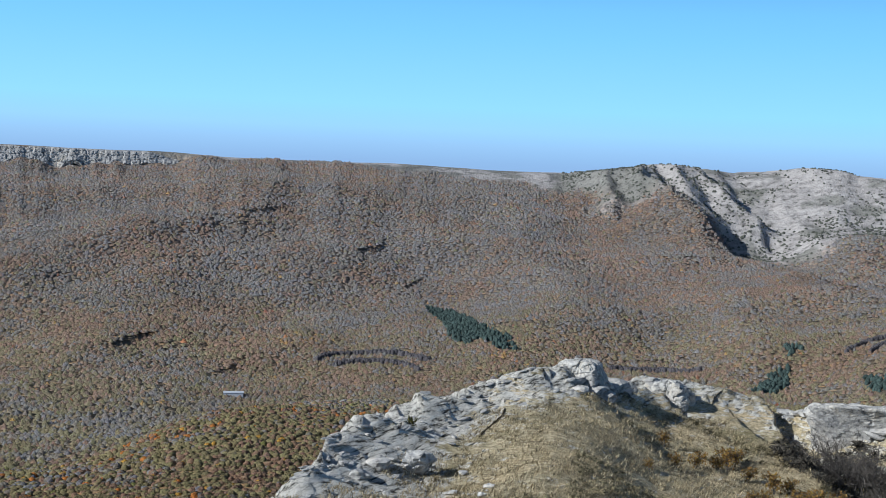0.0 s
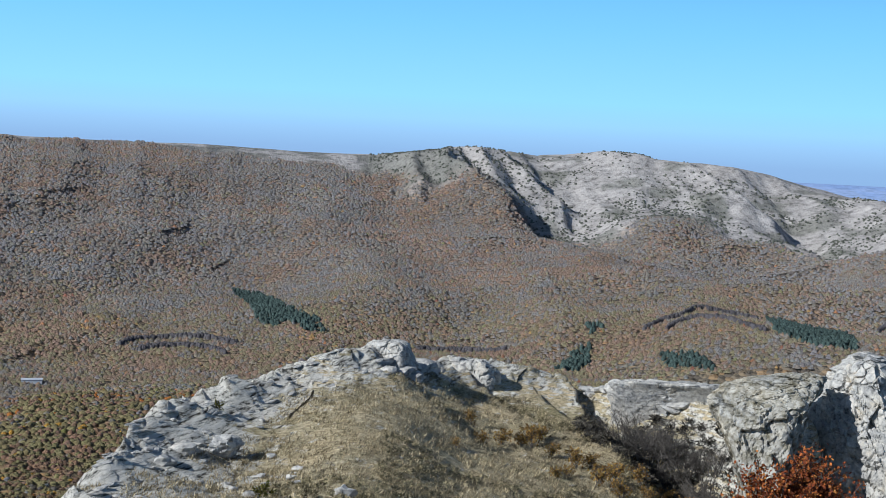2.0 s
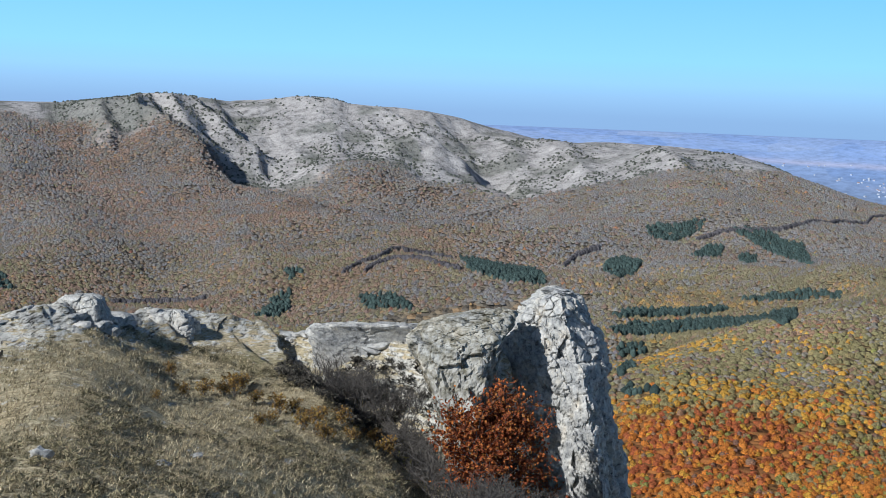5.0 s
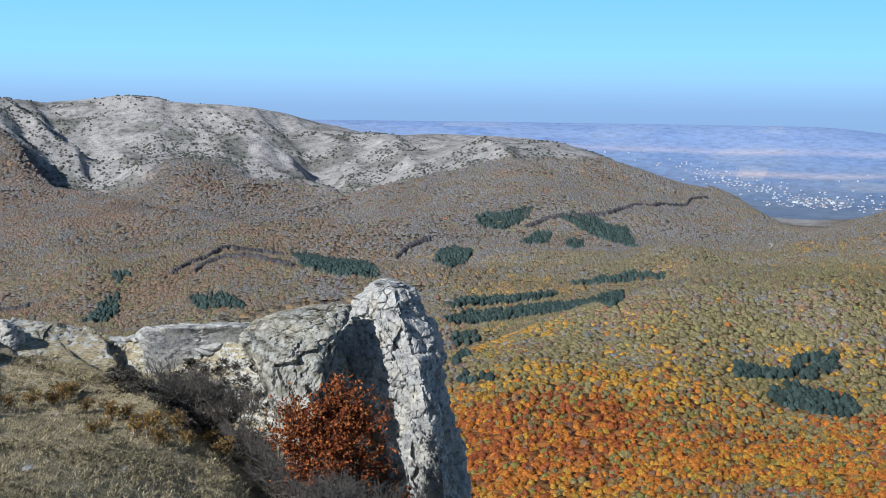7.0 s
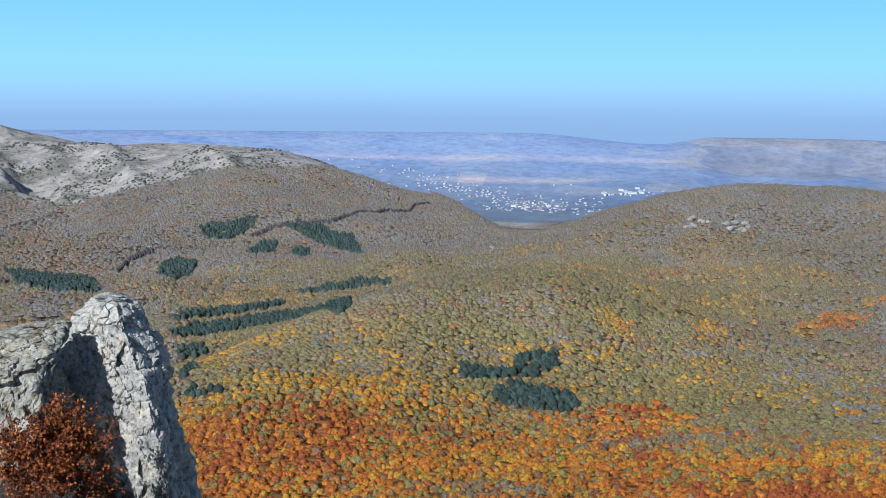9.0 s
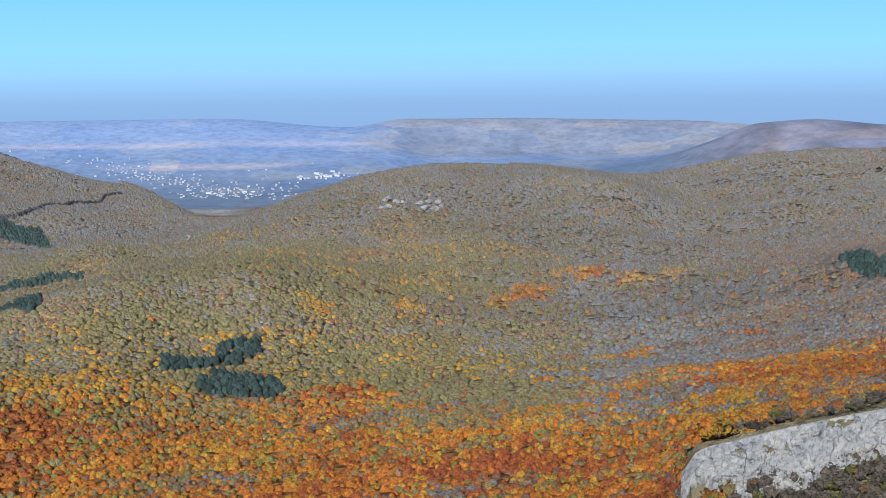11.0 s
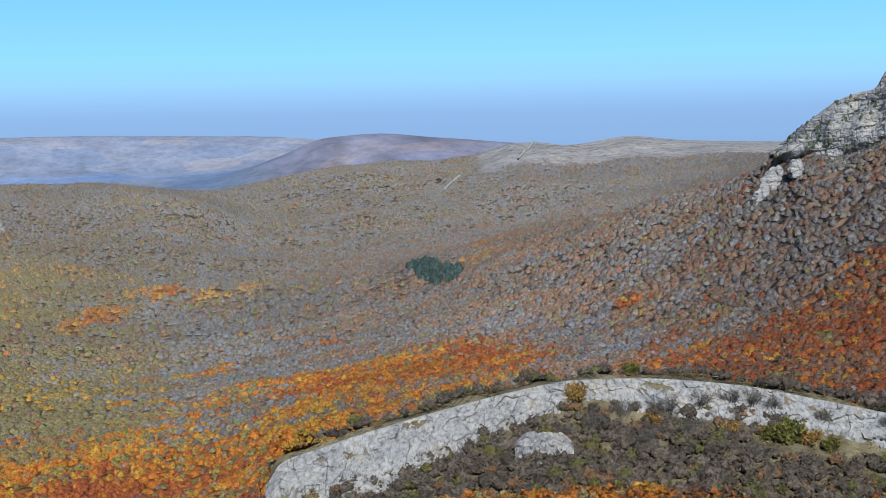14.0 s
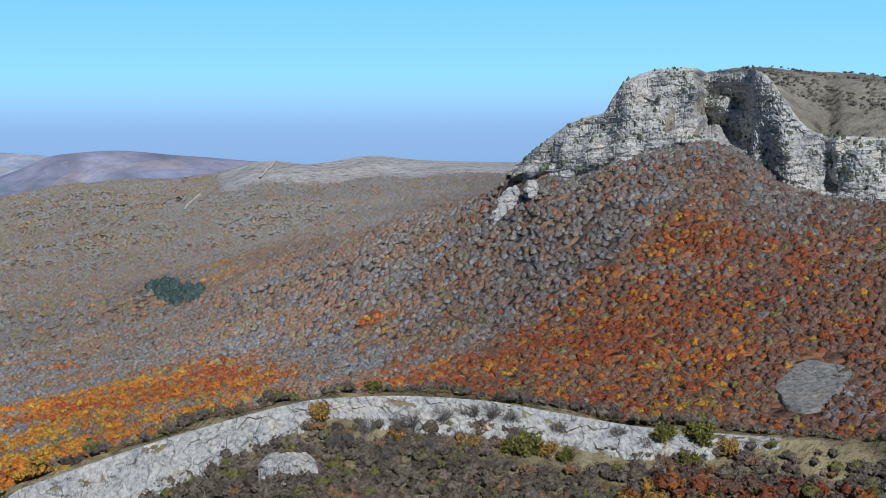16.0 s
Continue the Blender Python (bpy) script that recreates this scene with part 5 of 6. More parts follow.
# ---- single rocks ----
def lofted_rock(name, dist, sections, depth, label, mat, relief, seed, na=110, nv=120, lean=0.0, category="rock", coarse=2.6, skew=0.0, plan=None, swing=(0.0, 0.0)):
    """A standing rock. sections: slope of sight, left and right bearing, top first. swing: how its front edge leans over from top to foot."""
    e, l, r = np.array(sections, float).T
    t = np.linspace(0, 1, nv)
    s = np.linspace(0, len(e) - 1, nv)
    k = np.arange(len(e))
    ee, ll, rr_ = (pchip(k, q, s) for q in (e, l, r))
    fine = np.linspace(0, 2 * np.pi, 2001)
    c, sn = (np.sign(q) * np.abs(q) ** 0.5 for q in (np.cos(fine), np.sin(fine)))
    run = np.concatenate([[0], np.cumsum(np.hypot(np.diff(c), np.diff(sn)))])
    at = np.linspace(0, run[-1], na, endpoint=False)
    c, sn = np.interp(at, run, c), np.interp(at, run, sn)
    if plan is not None:
        px, py = np.array(plan + plan[:1], float).T
        run = np.concatenate([[0], np.cumsum(np.hypot(np.diff(px), np.diff(py)))])
        at = np.linspace(0, run[-1], na, endpoint=False)
        c, sn = np.interp(at, run, px), np.interp(at, run, py)
    c, sn = c * math.cos(skew) + sn * math.sin(skew) * 0.5, sn * math.cos(skew) - c * math.sin(skew)
    E = np.repeat(ee[:, None], na, 1)
    Lq, Rq = np.repeat(ll[:, None], na, 1), np.repeat(rr_[:, None], na, 1)
    mid, half = (Lq + Rq) / 2, (Rq - Lq) / 2
    sw = np.linspace(swing[0], swing[1], nv)[:, None]
    az = mid + half * (c[None] + sw * (1 - np.clip(c[None], -1, 1) ** 2))
    dep = depth * np.clip(0.25 + 0.9 * np.linspace(0, 1, nv)[:, None] ** 0.6, 0, 1)
    r = dist + dep * sn[None] + lean * np.linspace(0, 1, nv)[:, None]
    z = (dist + lean * np.linspace(0, 1, nv)[:, None]) * np.tan(np.radians(E))
    x, y = r * np.sin(np.radians(az)), r * np.cos(np.radians(az))
    k = coarse
    big, joint = facets(x + 0.3 * z, y, z * 0.75, k, seed)
    small, joint2 = facets(x, y, z, k * 0.36, seed + 20)
    d = relief * (0.62 * big + 0.26 * small + 0.3 * fbm(x / k, y / k, z / k, 4, seed + 3) - 0.28 * (1 - step(0.0, 0.08, joint)) - 0.16 * (1 - step(0.0, 0.12, joint2)))
    cx, cy = dist * np.sin(np.radians(mid)), dist * np.cos(np.radians(mid))
    nx, ny = x - cx, y - cy
    nn = np.hypot(nx, ny) + 1e-6
    x, y, z = x + nx / nn * d, y + ny / nn * d, z + 0.25 * d
    pts = np.concatenate([np.stack([x, y, z], -1).reshape(-1, 3), [[x[0].mean(), y[0].mean(), z[0].mean() + 0.1]]])
    i = np.arange(na)
    j = (i + 1) % na
    f = np.concatenate([np.stack([q * na + i, (q + 1) * na + i, (q + 1) * na + j, q * na + j], 1) for q in range(nv - 1)])
    top = np.stack([np.full(na, nv * na), i, j, j], 1)
    me = bpy.data.meshes.new(name)
    me.from_pydata(pts.tolist(), [], f[:, ::-1].tolist() + top[:, [0, 2, 1]].tolist())
    me.materials.append(mat)
    me.update()
    me.flip_normals() if me.polygons[0].normal.dot(Vector(me.polygons[0].center) - Vector((cx.mean(), cy.mean(), z.mean()))) < 0 else None
    return tagged(new(name, me), label, category)


lofted_rock("rock_pinnacle", 95, [(-7.85, 26.1, 26.7), (-8.05, 25.7, 27.2), (-8.5, 25.0, 27.6), (-8.95, 24.6, 27.9), (-9.9, 24.2, 28.5), (-11, 24.1, 28.8), (-12.3, 24.2, 29.1),
                                  (-14, 24.6, 29.4), (-15.9, 25.0, 29.8), (-20, 25.4, 30.6), (-24, 26, 32)], 4.6,
            "tall pale limestone pinnacle at the end of the ridge", ROCK_NEAR, 0.62, 31, 220, 180, coarse=1.7, plan=[(-1.0, 0.1), (-0.5, -0.45), (0.45, -1.0), (0.85, -0.3), (1.0, 0.3), (0.2, 1.0), (-0.7, 0.7)], swing=(-0.25, 0.38))
lofted_rock("rock_shoulder", 92, [(-8.7, 23.7, 24.4), (-8.9, 22.8, 24.7), (-9.2, 21.6, 24.7), (-9.6, 20.6, 24.6), (-10.2, 20.2, 24.2), (-11.2, 20.6, 23.9), (-12.4, 21.2, 23.7), (-13.8, 21.6, 23.6), (-16, 21.6, 23.6)], 2.6,
            "grey limestone shoulder with turf beside the pinnacle", ROCK_TURFY, 0.5, 45, 150, 110, -4.0, coarse=1.5, skew=0.2)


lofted_rock("crest_rock", 97, [(-8.48, 5.9, 6.6), (-8.6, 5.4, 6.95), (-8.95, 5.1, 7.15), (-9.6, 5.1, 7.3), (-11.0, 5.1, 7.4)], 2.6, "dark-sided limestone head on the ridge crest", ROCK_NEAR, 0.5, 52, 110, 70, 1.5, coarse=1.7, skew=0.5)
lofted_rock("rock_ledge", 105, [(-9.15, 9.5, 10.3), (-9.4, 9.1, 10.8), (-9.9, 8.9, 11.0), (-10.6, 9.0, 11.0)], 2.0, "low layered limestone ledge on the crest", ROCK_NEAR, 0.45, 57, 90, 50, 1.5, coarse=1.5, skew=0.5)
lofted_rock("rock_overhang", 101, [(-9.6, 16.6, 20.2), (-9.75, 15.9, 20.8), (-10.2, 15.6, 21.0), (-10.8, 15.8, 20.8), (-11.6, 16.2, 20.4), (-13, 16.2, 20.4)], 2.4,
            "pale limestone ledge overhanging a dark hollow", ROCK_NEAR, 0.7, 63, 150, 70, 4.5, coarse=1.9)
lofted_rock("rock_outcrop", 816, [(-2.75, 86.05, 86.3), (-3.1, 85.75, 86.4), (-3.6, 85.45, 86.25), (-4.1, 85.15, 85.9), (-4.6, 85.0, 85.6), (-5.2, 84.9, 85.6)], 6,
            "white limestone outcrop on the wooded slope below the cliff", ROCK_CLIFF, 3.0, 71, 90, 80, coarse=9)
lofted_rock("rock_outcrop", 800, [(-2.55, 86.75, 86.95), (-2.8, 86.65, 87.1), (-3.3, 86.6, 87.1)], 4, "small white limestone outcrop below the cliff", ROCK_CLIFF, 2.0, 75, 50, 40, coarse=6)


def bare_slab():
    """A bare sheet of bedded limestone lying on the wooded slope."""
    na, nr = 150, 130
    U, V = np.meshgrid(np.linspace(-1, 1, na), np.linspace(-1, 1, nr))
    u, v = U.ravel(), V.ravel()
    az, rr = 98.7 + 0.6 * v + 1.3 * u, 486 + 28 * v - 8 * u
    x, y = rr * np.sin(np.radians(az)), rr * np.cos(np.radians(az))
    z = height(az, rr)
    away = np.abs(u) ** 2.6 + np.abs(v) ** 2.6 + 0.75 * fbm(x / 22, y / 22, octaves=4, seed=191)
    q = (z * 0.8 + 0.3 * rr + 2.0 * fbm(x / 25, y / 25, octaves=2, seed=193)) / 2.6
    z = z + 1.3 + 0.7 * (q - np.floor(q)) + 0.35 * facets(x, y, z, 4.0, 195)[0] - 7 * step(0.78, 1.02, away)
    i = (np.arange(nr - 1)[:, None] * na + np.arange(na - 1)[None]).ravel()
    f = np.stack([i, i + 1, i + 1 + na, i + na], 1)
    f = f[(away[f] < 1.12).any(1)]
    me = mesh_from("rock_slab", np.stack([x, y, z], 1), f, [ROCK_SLAB])
    tagged(new("rock_slab", me), "bare grey limestone slab sloping among red and orange trees", "rock")


bare_slab()


def stone(name, size, seed, label, mat=ROCK_NEAR, sub=4, flat=1.0, rough=0.07):
    """A broken block: a ball cut by planes, roughened."""
    g = np.random.default_rng(seed)
    v, f = ball(sub)
    n = g.normal(size=(13, 3))
    n /= np.linalg.norm(n, axis=1)[:, None]
    cut = g.uniform(0.55, 0.95, 13)
    dots = np.clip(v @ n.T, 1e-3, None)
    rad = np.minimum(1.0, (cut / dots).min(1))
    v = v * rad[:, None]
    v = v * (1 + rough * 1.6 * facets(v[:, 0] + seed, v[:, 1], v[:, 2], 0.45, seed)[0][:, None])
    v = v * (1 + rough * 1.2 * fbm(v[:, 0] * 2.2 + seed, v[:, 1] * 2.2, v[:, 2] * 2.2, 5, seed)[:, None] + rough * fbm(v[:, 0] * 8 + seed, v[:, 1] * 8, v[:, 2] * 8, 3, seed + 1)[:, None])
    v = v * np.array(size) * np.array([1, 1, flat])
    me = mesh_from(name, v, f, [mat], smooth=False)
    return tagged(new(name, me), label, "rock")


def rest(ob, az, rr, sink=0.2, turn=0.0, tip=0.0):
    p = place(az, rr)
    low = min(v.co.z for v in ob.data.vertices)
    ob.matrix_world = pose(p.x, p.y, p.z - low * (1 - sink), tip, 0, turn)
    return ob


rest(stone("boulder", (1.0, 0.85, 0.85), 4, "pale split limestone boulder standing on the ridge path"), -0.72, 70, 0.12, 20)


def rocks_along():
    g = np.random.default_rng(12)
    kinds = [stone("rock", (1.0, 1.0, 0.8), 60 + i, "weathered grey limestone block on the ridge", sub=2, rough=0.12) for i in range(5)]
    used = set()

    def put(az, rr, sx, sy, sz, sink, label, group, turn=None):
        k = int(g.integers(0, 5))
        ob = kinds[k]
        p = place(az, rr)
        m = pose(p.x, p.y, p.z + sz * 0.8 * (0.75 - sink), g.uniform(-8, 8), g.uniform(-8, 8), g.uniform(0, 360) if turn is None else turn)
        if k in used:
            ob = new("rock", kinds[k].data)
        used.add(k)
        ob.matrix_world = m @ Matrix.Diagonal((sx, sy, sz, 1))
        tagged(ob, label, "rock", group)

    rim_a, rim_r, _ = np.array(RIDGE_RIM, float).T
    edge = lambda q: float(pchip(rim_a, rim_r, np.array([q]))[0])
    # blocks of the broken western rim
    for az in np.sort(g.uniform(-7, 6.5, 90)):
        s = g.uniform(0.14, 0.42)
        put(az, edge(az) - g.uniform(0.0, 5) ** 1.3, s * 0.8, s * 2.0, s * 0.3, 0.85, "thin pale limestone plate on the ridge's broken rim", "rim plates", -26 + g.uniform(-14, 14))
    # slabs of the rocky head
    for az in np.sort(g.uniform(5.6, 9.6, 9)):
        s = g.uniform(0.5, 1.1)
        put(az, edge(az) - g.uniform(0.5, 5), s * 1.4, s * 1.2, s * 0.8, 0.55, "tilted grey limestone slab on the rocky head", "head slabs", g.uniform(-30, 30))
    # ledge over the hollow
    for az in np.sort(g.uniform(14.8, 22.5, 14)):
        s = g.uniform(0.4, 0.9)
        put(az, edge(az) - g.uniform(-0.3, 1.5), s * 1.5, s * 1.2, s * 0.6, 0.55, "pale limestone ledge block above the hollow", "ledge blocks", g.uniform(-20, 20))
    for az, rr, s in ((15.5, 53, 0.42), (10.4, 108, 0.6), (11.0, 66, 0.3), (7.5, 60, 0.3), (9.6, 62, 0.35), (-2.4, 69, 0.8), (-3.2, 66, 0.6), (0.4, 60, 0.4), (1.6, 57, 0.35), (4.5, 58, 0.55)):
        put(az, rr, s * 1.3, s, s * 0.8, 0.25, "loose pale stone lying in dry turf", "loose stones")
    # smaller stones on the worn ground
    for i in range(60):
        az = g.uniform(-5.5, 2.5)
        rr = g.uniform(52, min(86, edge(az) - 1))
        s = g.uniform(0.1, 0.3)
        put(az, rr, s * 1.5, s, s * 0.7, 0.3, "small grey stone on worn ground", "worn stones")


rocks_along()


# ---- near plants ----
BARK = material("grey_bark", 0.9)[0]
bark_n = BARK.node_tree.nodes
bark_g = bark_n.new("ShaderNodeNewGeometry")
BARK.node_tree.links.new(ramp_node(bark_n, BARK.node_tree.links, noise_node(bark_n, BARK.node_tree.links, bark_g.outputs["Position"], 6.0, 8, 0.7),
                                   [(0.3, (0.045, 0.04, 0.034)), (0.5, (0.11, 0.10, 0.09)), (0.7, (0.20, 0.185, 0.17))]), bark_n["Principled BSDF"].inputs["Base Color"])
LEAF_RUST = leaf_material("rust_red_leaves", [(0.0, (0.13, 0.038, 0.02)), (0.4, (0.25, 0.066, 0.024)), (0.8, (0.38, 0.115, 0.03)), (1.0, (0.44, 0.19, 0.05))])
LEAF_OCHRE = leaf_material("ochre_leaves", [(0.0, (0.16, 0.09, 0.03)), (0.5, (0.30, 0.17, 0.05)), (1.0, (0.36, 0.26, 0.06))])
LEAF_GREEN = leaf_material("dull_green_leaves", [(0.0, (0.06, 0.07, 0.02)), (0.5, (0.13, 0.13, 0.03)), (1.0, (0.24, 0.21, 0.05))])
STRAW = leaf_material("dry_grass", [(0.0, (0.15, 0.12, 0.07)), (0.4, (0.31, 0.255, 0.15)), (0.75, (0.44, 0.37, 0.235)), (1.0, (0.54, 0.47, 0.32))])


def sticks(start, end, thick0, thick1):
    """Three-sided tapered sticks as one vertex and face array."""
    start, end = np.asarray(start, float), np.asarray(end, float)
    d = end - start
    d /= np.linalg.norm(d, axis=1)[:, None] + 1e-9
    u = np.cross(d, np.where(np.abs(d[:, 2:3]) > 0.8, [[1.0, 0, 0]], [[0, 0, 1.0]]))
    u /= np.linalg.norm(u, axis=1)[:, None] + 1e-9
    w = np.cross(d, u)
    ring = [(math.cos(a), math.sin(a)) for a in (0, 2.094, 4.189)]
    v = np.stack([start + (u * c + w * s) * np.reshape(thick0, (-1, 1)) for c, s in ring] + [end + (u * c + w * s) * np.reshape(thick1, (-1, 1)) for c, s in ring], 1)
    f = np.array([[0, 1, 4, 3], [1, 2, 5, 4], [2, 0, 3, 5]])
    return v.reshape(-1, 3), (f[None] + 6 * np.arange(len(start))[:, None, None]).reshape(-1, 4)


def branching(seed, tall, spread, stems, twigs, droop=0.0):
    """Segments of a shrub or small tree: stems, then limbs, then twigs. Returns a list of (start, end, thick0, thick1) for each order."""
    g = np.random.default_rng(seed)
    orders = []
    base = np.stack([g.normal(0, 0.12 * spread, stems), g.normal(0, 0.12 * spread, stems), np.zeros(stems)], 1)
    a = g.uniform(0, 2 * np.pi, stems)
    lean = g.uniform(0.15, 0.75, stems) * spread
    tip = base + np.stack([np.cos(a) * lean, np.sin(a) * lean, tall * g.uniform(0.55, 0.95, stems)], 1)
    th = np.full(stems, 0.022 * tall)
    orders.append((base, tip, th, th * 0.45))
    s, e, t = base, tip, th
    for count, part_len in ((7, 0.42), (twigs, 0.24)):
        k = np.repeat(np.arange(len(s)), count)
        at = g.uniform(0.3, 1.0, len(k))[:, None]
        s2 = s[k] + (e[k] - s[k]) * at
        d = (e - s)[k]
        d = d / (np.linalg.norm(d, axis=1)[:, None] + 1e-9) + 0.85 * g.normal(size=(len(k), 3))
        d[:, 2] = d[:, 2] * 0.7 + 0.25 - droop
        d /= np.linalg.norm(d, axis=1)[:, None]
        e2 = s2 + d * (tall * part_len * g.uniform(0.5, 1.1, len(k)))[:, None]
        t2 = np.maximum(t[k] * 0.42, 0.006)
        orders.append((s2, e2, t2, t2 * 0.4))
        s, e, t = s2, e2, t2
    return orders


def part(name, mesh, parent, label=""):
    ob = new(name, mesh)
    ob.parent = parent
    return tagged(ob, label) if label else ob


def shrub(name, seed, tall, spread, stems, twigs, label, leaf=None, leaves=0, leaf_size=0.12, category="shrub", only_outer=True):
    """A shrub or small tree: stems, limbs, twigs and, where it still has any, leaves."""
    root = tagged(new(name), label, category)
    orders = branching(seed, tall, spread, stems, twigs)
    for nm, (s, e, t0, t1) in zip(("stem", "limb", "twig"), orders):
        v, f = sticks(s, e, t0, t1)
        part(nm, mesh_from(nm, v, f, [BARK]), root)
    if leaves:
        g = np.random.default_rng(seed + 5)
        s, e, _, _ = orders[2]
        k = g.integers(0, len(s), leaves)
        p = s[k] + (e[k] - s[k]) * g.uniform(0.1, 1.1, (leaves, 1)) + g.normal(0, 0.05 * tall * 0.5, (leaves, 3))
        u = g.normal(size=(leaves, 3))
        u /= np.linalg.norm(u, axis=1)[:, None]
        w = np.cross(u, g.normal(size=(leaves, 3)))
        w /= np.linalg.norm(w, axis=1)[:, None]
        c = leaf_size * g.uniform(0.6, 1.3, (leaves, 1))
        v = np.stack([p - u * c, p + w * c * 0.7, p + u * c, p - w * c * 0.7], 1).reshape(-1, 3)
        part("leaves", mesh_from("leaves", v, np.arange(4 * leaves).reshape(-1, 4), [leaf]), root)
    return root


def plant(root, az, rr, turn=0.0, scale=1.0, sink=0.1):
    p = place(az, rr)
    root.matrix_world = pose(p.x, p.y, p.z - sink, 0, 0, turn) @ Matrix.Scale(scale, 4)
    return root


plant(shrub("beech_tree", 3, 6.4, 3.1, 9, 11, "small dense rust-red beech tree against the pale pinnacle", LEAF_RUST, 15000, 0.12, "tree"), 24.0, 82, 30)
plant(shrub("beech_tree", 8, 4.2, 2.4, 5, 9, "half-bare rust-brown beech beside the pinnacle's shadow", LEAF_RUST, 900, 0.14, "tree"), 26.3, 84, 80)


def near_shrubs():
    g = np.random.default_rng(5)
    bare = [shrub("bare_shrub", 20 + i, 2.2, 1.6, 9, 8, "leafless grey shrub in the stony gully") for i in range(3)]
    spots = [(17.0, 100, 1.0), (17.6, 99, 0.9), (16.4, 99, 1.1), (16.0, 98, 1.0), (16.8, 97, 1.2), (17.4, 97, 1.3), (18.0, 97, 1.2), (18.6, 97, 1.1), (19.2, 96, 1.2), (19.8, 96, 1.1), (20.5, 95, 1.0), (19.6, 92, 1.0), (20.3, 90, 1.2), (20.9, 88, 1.1), (21.4, 86, 1.3), (22.2, 84, 1.3), (22.9, 82, 1.2), (23.6, 80, 1.3),
             (24.4, 79, 1.4), (25.2, 80, 1.4), (26.0, 80, 1.3), (26.8, 81, 1.3), (27.6, 81, 1.2), (28.4, 81, 1.1), (21.2, 82, 0.9), (22.0, 79, 1.0), (23.0, 77, 1.1), (24.0, 75, 1.2), (25.2, 75, 1.2),
             (26.3, 76, 1.1), (20.4, 85, 0.8), (19.9, 87, 0.7), (18.6, 95, 0.8), (24.8, 71, 1.2), (23.4, 72, 1.0), (26.2, 70, 1.2), (27.4, 74, 1.1), (22.3, 75, 0.8)]
    for i, (az, rr, s) in enumerate(spots):
        root = bare[i % 3]
        if i >= 3:
            root = copy_thing(root, pose(0, 0, 0))
        tagged(root, group="gully shrubs")
        plant(root, az, rr, g.uniform(0, 360), s * g.uniform(0.85, 1.2))
    ochre = shrub("ochre_shrub", 31, 1.3, 0.9, 6, 7, "small ochre-leaved shrub on the turf slope", LEAF_OCHRE, 420, 0.08)
    spots = [(12.6, 90, 1.1), (11.2, 86, 0.8), (15.5, 82, 1.0), (16.7, 80, 0.9), (13.4, 88, 0.7), (14.2, 83, 0.6), (18.0, 92, 1.0), (19.1, 85, 1.1), (18.6, 88, 0.8), (9.3, 80, 0.5), (13.0, 92, 0.9), (12.2, 87, 0.8), (14.6, 86, 1.0), (15.2, 87, 0.8), (16.1, 84, 0.9), (10.4, 84, 0.7), (17.3, 86, 1.0), (13.8, 80, 0.6), (9.9, 90, 0.7), (17.9, 83, 0.8)]
    for i, (az, rr, s) in enumerate(spots):
        root = ochre if i == 0 else copy_thing(ochre, pose(0, 0, 0))
        tagged(root, group="slope shrubs")
        plant(root, az, rr, g.uniform(0, 360), s)
    green = shrub("evergreen_shrub", 37, 1.1, 1.0, 6, 7, "low dull-green shrub in the hollow", LEAF_GREEN, 500, 0.09)
    for i, (az, rr, s) in enumerate([(17.8, 91, 1.0), (20.0, 87, 0.9), (-1.1, 78, 0.5), (2.2, 55, 0.5), (1.0, 60, 0.6)]):
        root = green if i == 0 else copy_thing(green, pose(0, 0, 0))
        tagged(root, group="green shrubs")
        plant(root, az, rr, g.uniform(0, 360), s)


near_shrubs()


def band_bushes():
    """Full bushes standing in the scrub and round the clearing under the rock band."""
    g = np.random.default_rng(23)
    olive = shrub("leafy_bush", 41, 4.2, 3.4, 9, 10, "rounded olive-green bush beside the turf clearing", LEAF_GREEN, 3600, 0.24)
    rust = shrub("leafy_bush", 43, 4.0, 3.0, 9, 10, "rounded rust-brown bush in grey scrub", LEAF_OCHRE, 2600, 0.22)
    grey = shrub("bare_bush", 47, 3.6, 3.2, 12, 9, "rounded leafless grey bush under the limestone band")
    for root, spots in ((olive, [(86.6, 276, 1.1), (85.9, 275, 0.8), (88.4, 279, 0.6), (80.0, 283.5, 0.6), (92.6, 287, 0.9), (94.2, 288, 1.1), (93.6, 284, 0.8)]),
                        (rust, [(87.5, 278, 0.9), (77.6, 270, 1.0), (84.3, 273, 0.8), (80.9, 271, 0.7), (95.4, 287, 0.9), (76.6, 262, 0.7)]),
                        (grey, [(85.2, 280, 1.2), (84.3, 279, 1.0), (83.0, 277, 1.1), (81.6, 274, 1.2), (82.4, 270, 1.1), (79.6, 271, 1.1), (78.5, 266, 1.2), (86.0, 281, 0.9), (88.0, 283, 0.8), (80.6, 265, 1.1),
                                (83.6, 266, 1.0), (85.2, 268, 0.9), (77.0, 262, 1.0), (90.6, 286, 0.8), (75.5, 265, 0.8), (91.8, 285, 0.9)])):
        for i, (az, rr, s) in enumerate(spots):
            ob = root if i == 0 else copy_thing(root, pose(0, 0, 0))
            tagged(ob, group="bushes under the band")
            plant(ob, az, rr, g.uniform(0, 360), s * g.uniform(0.9, 1.1))


band_bushes()


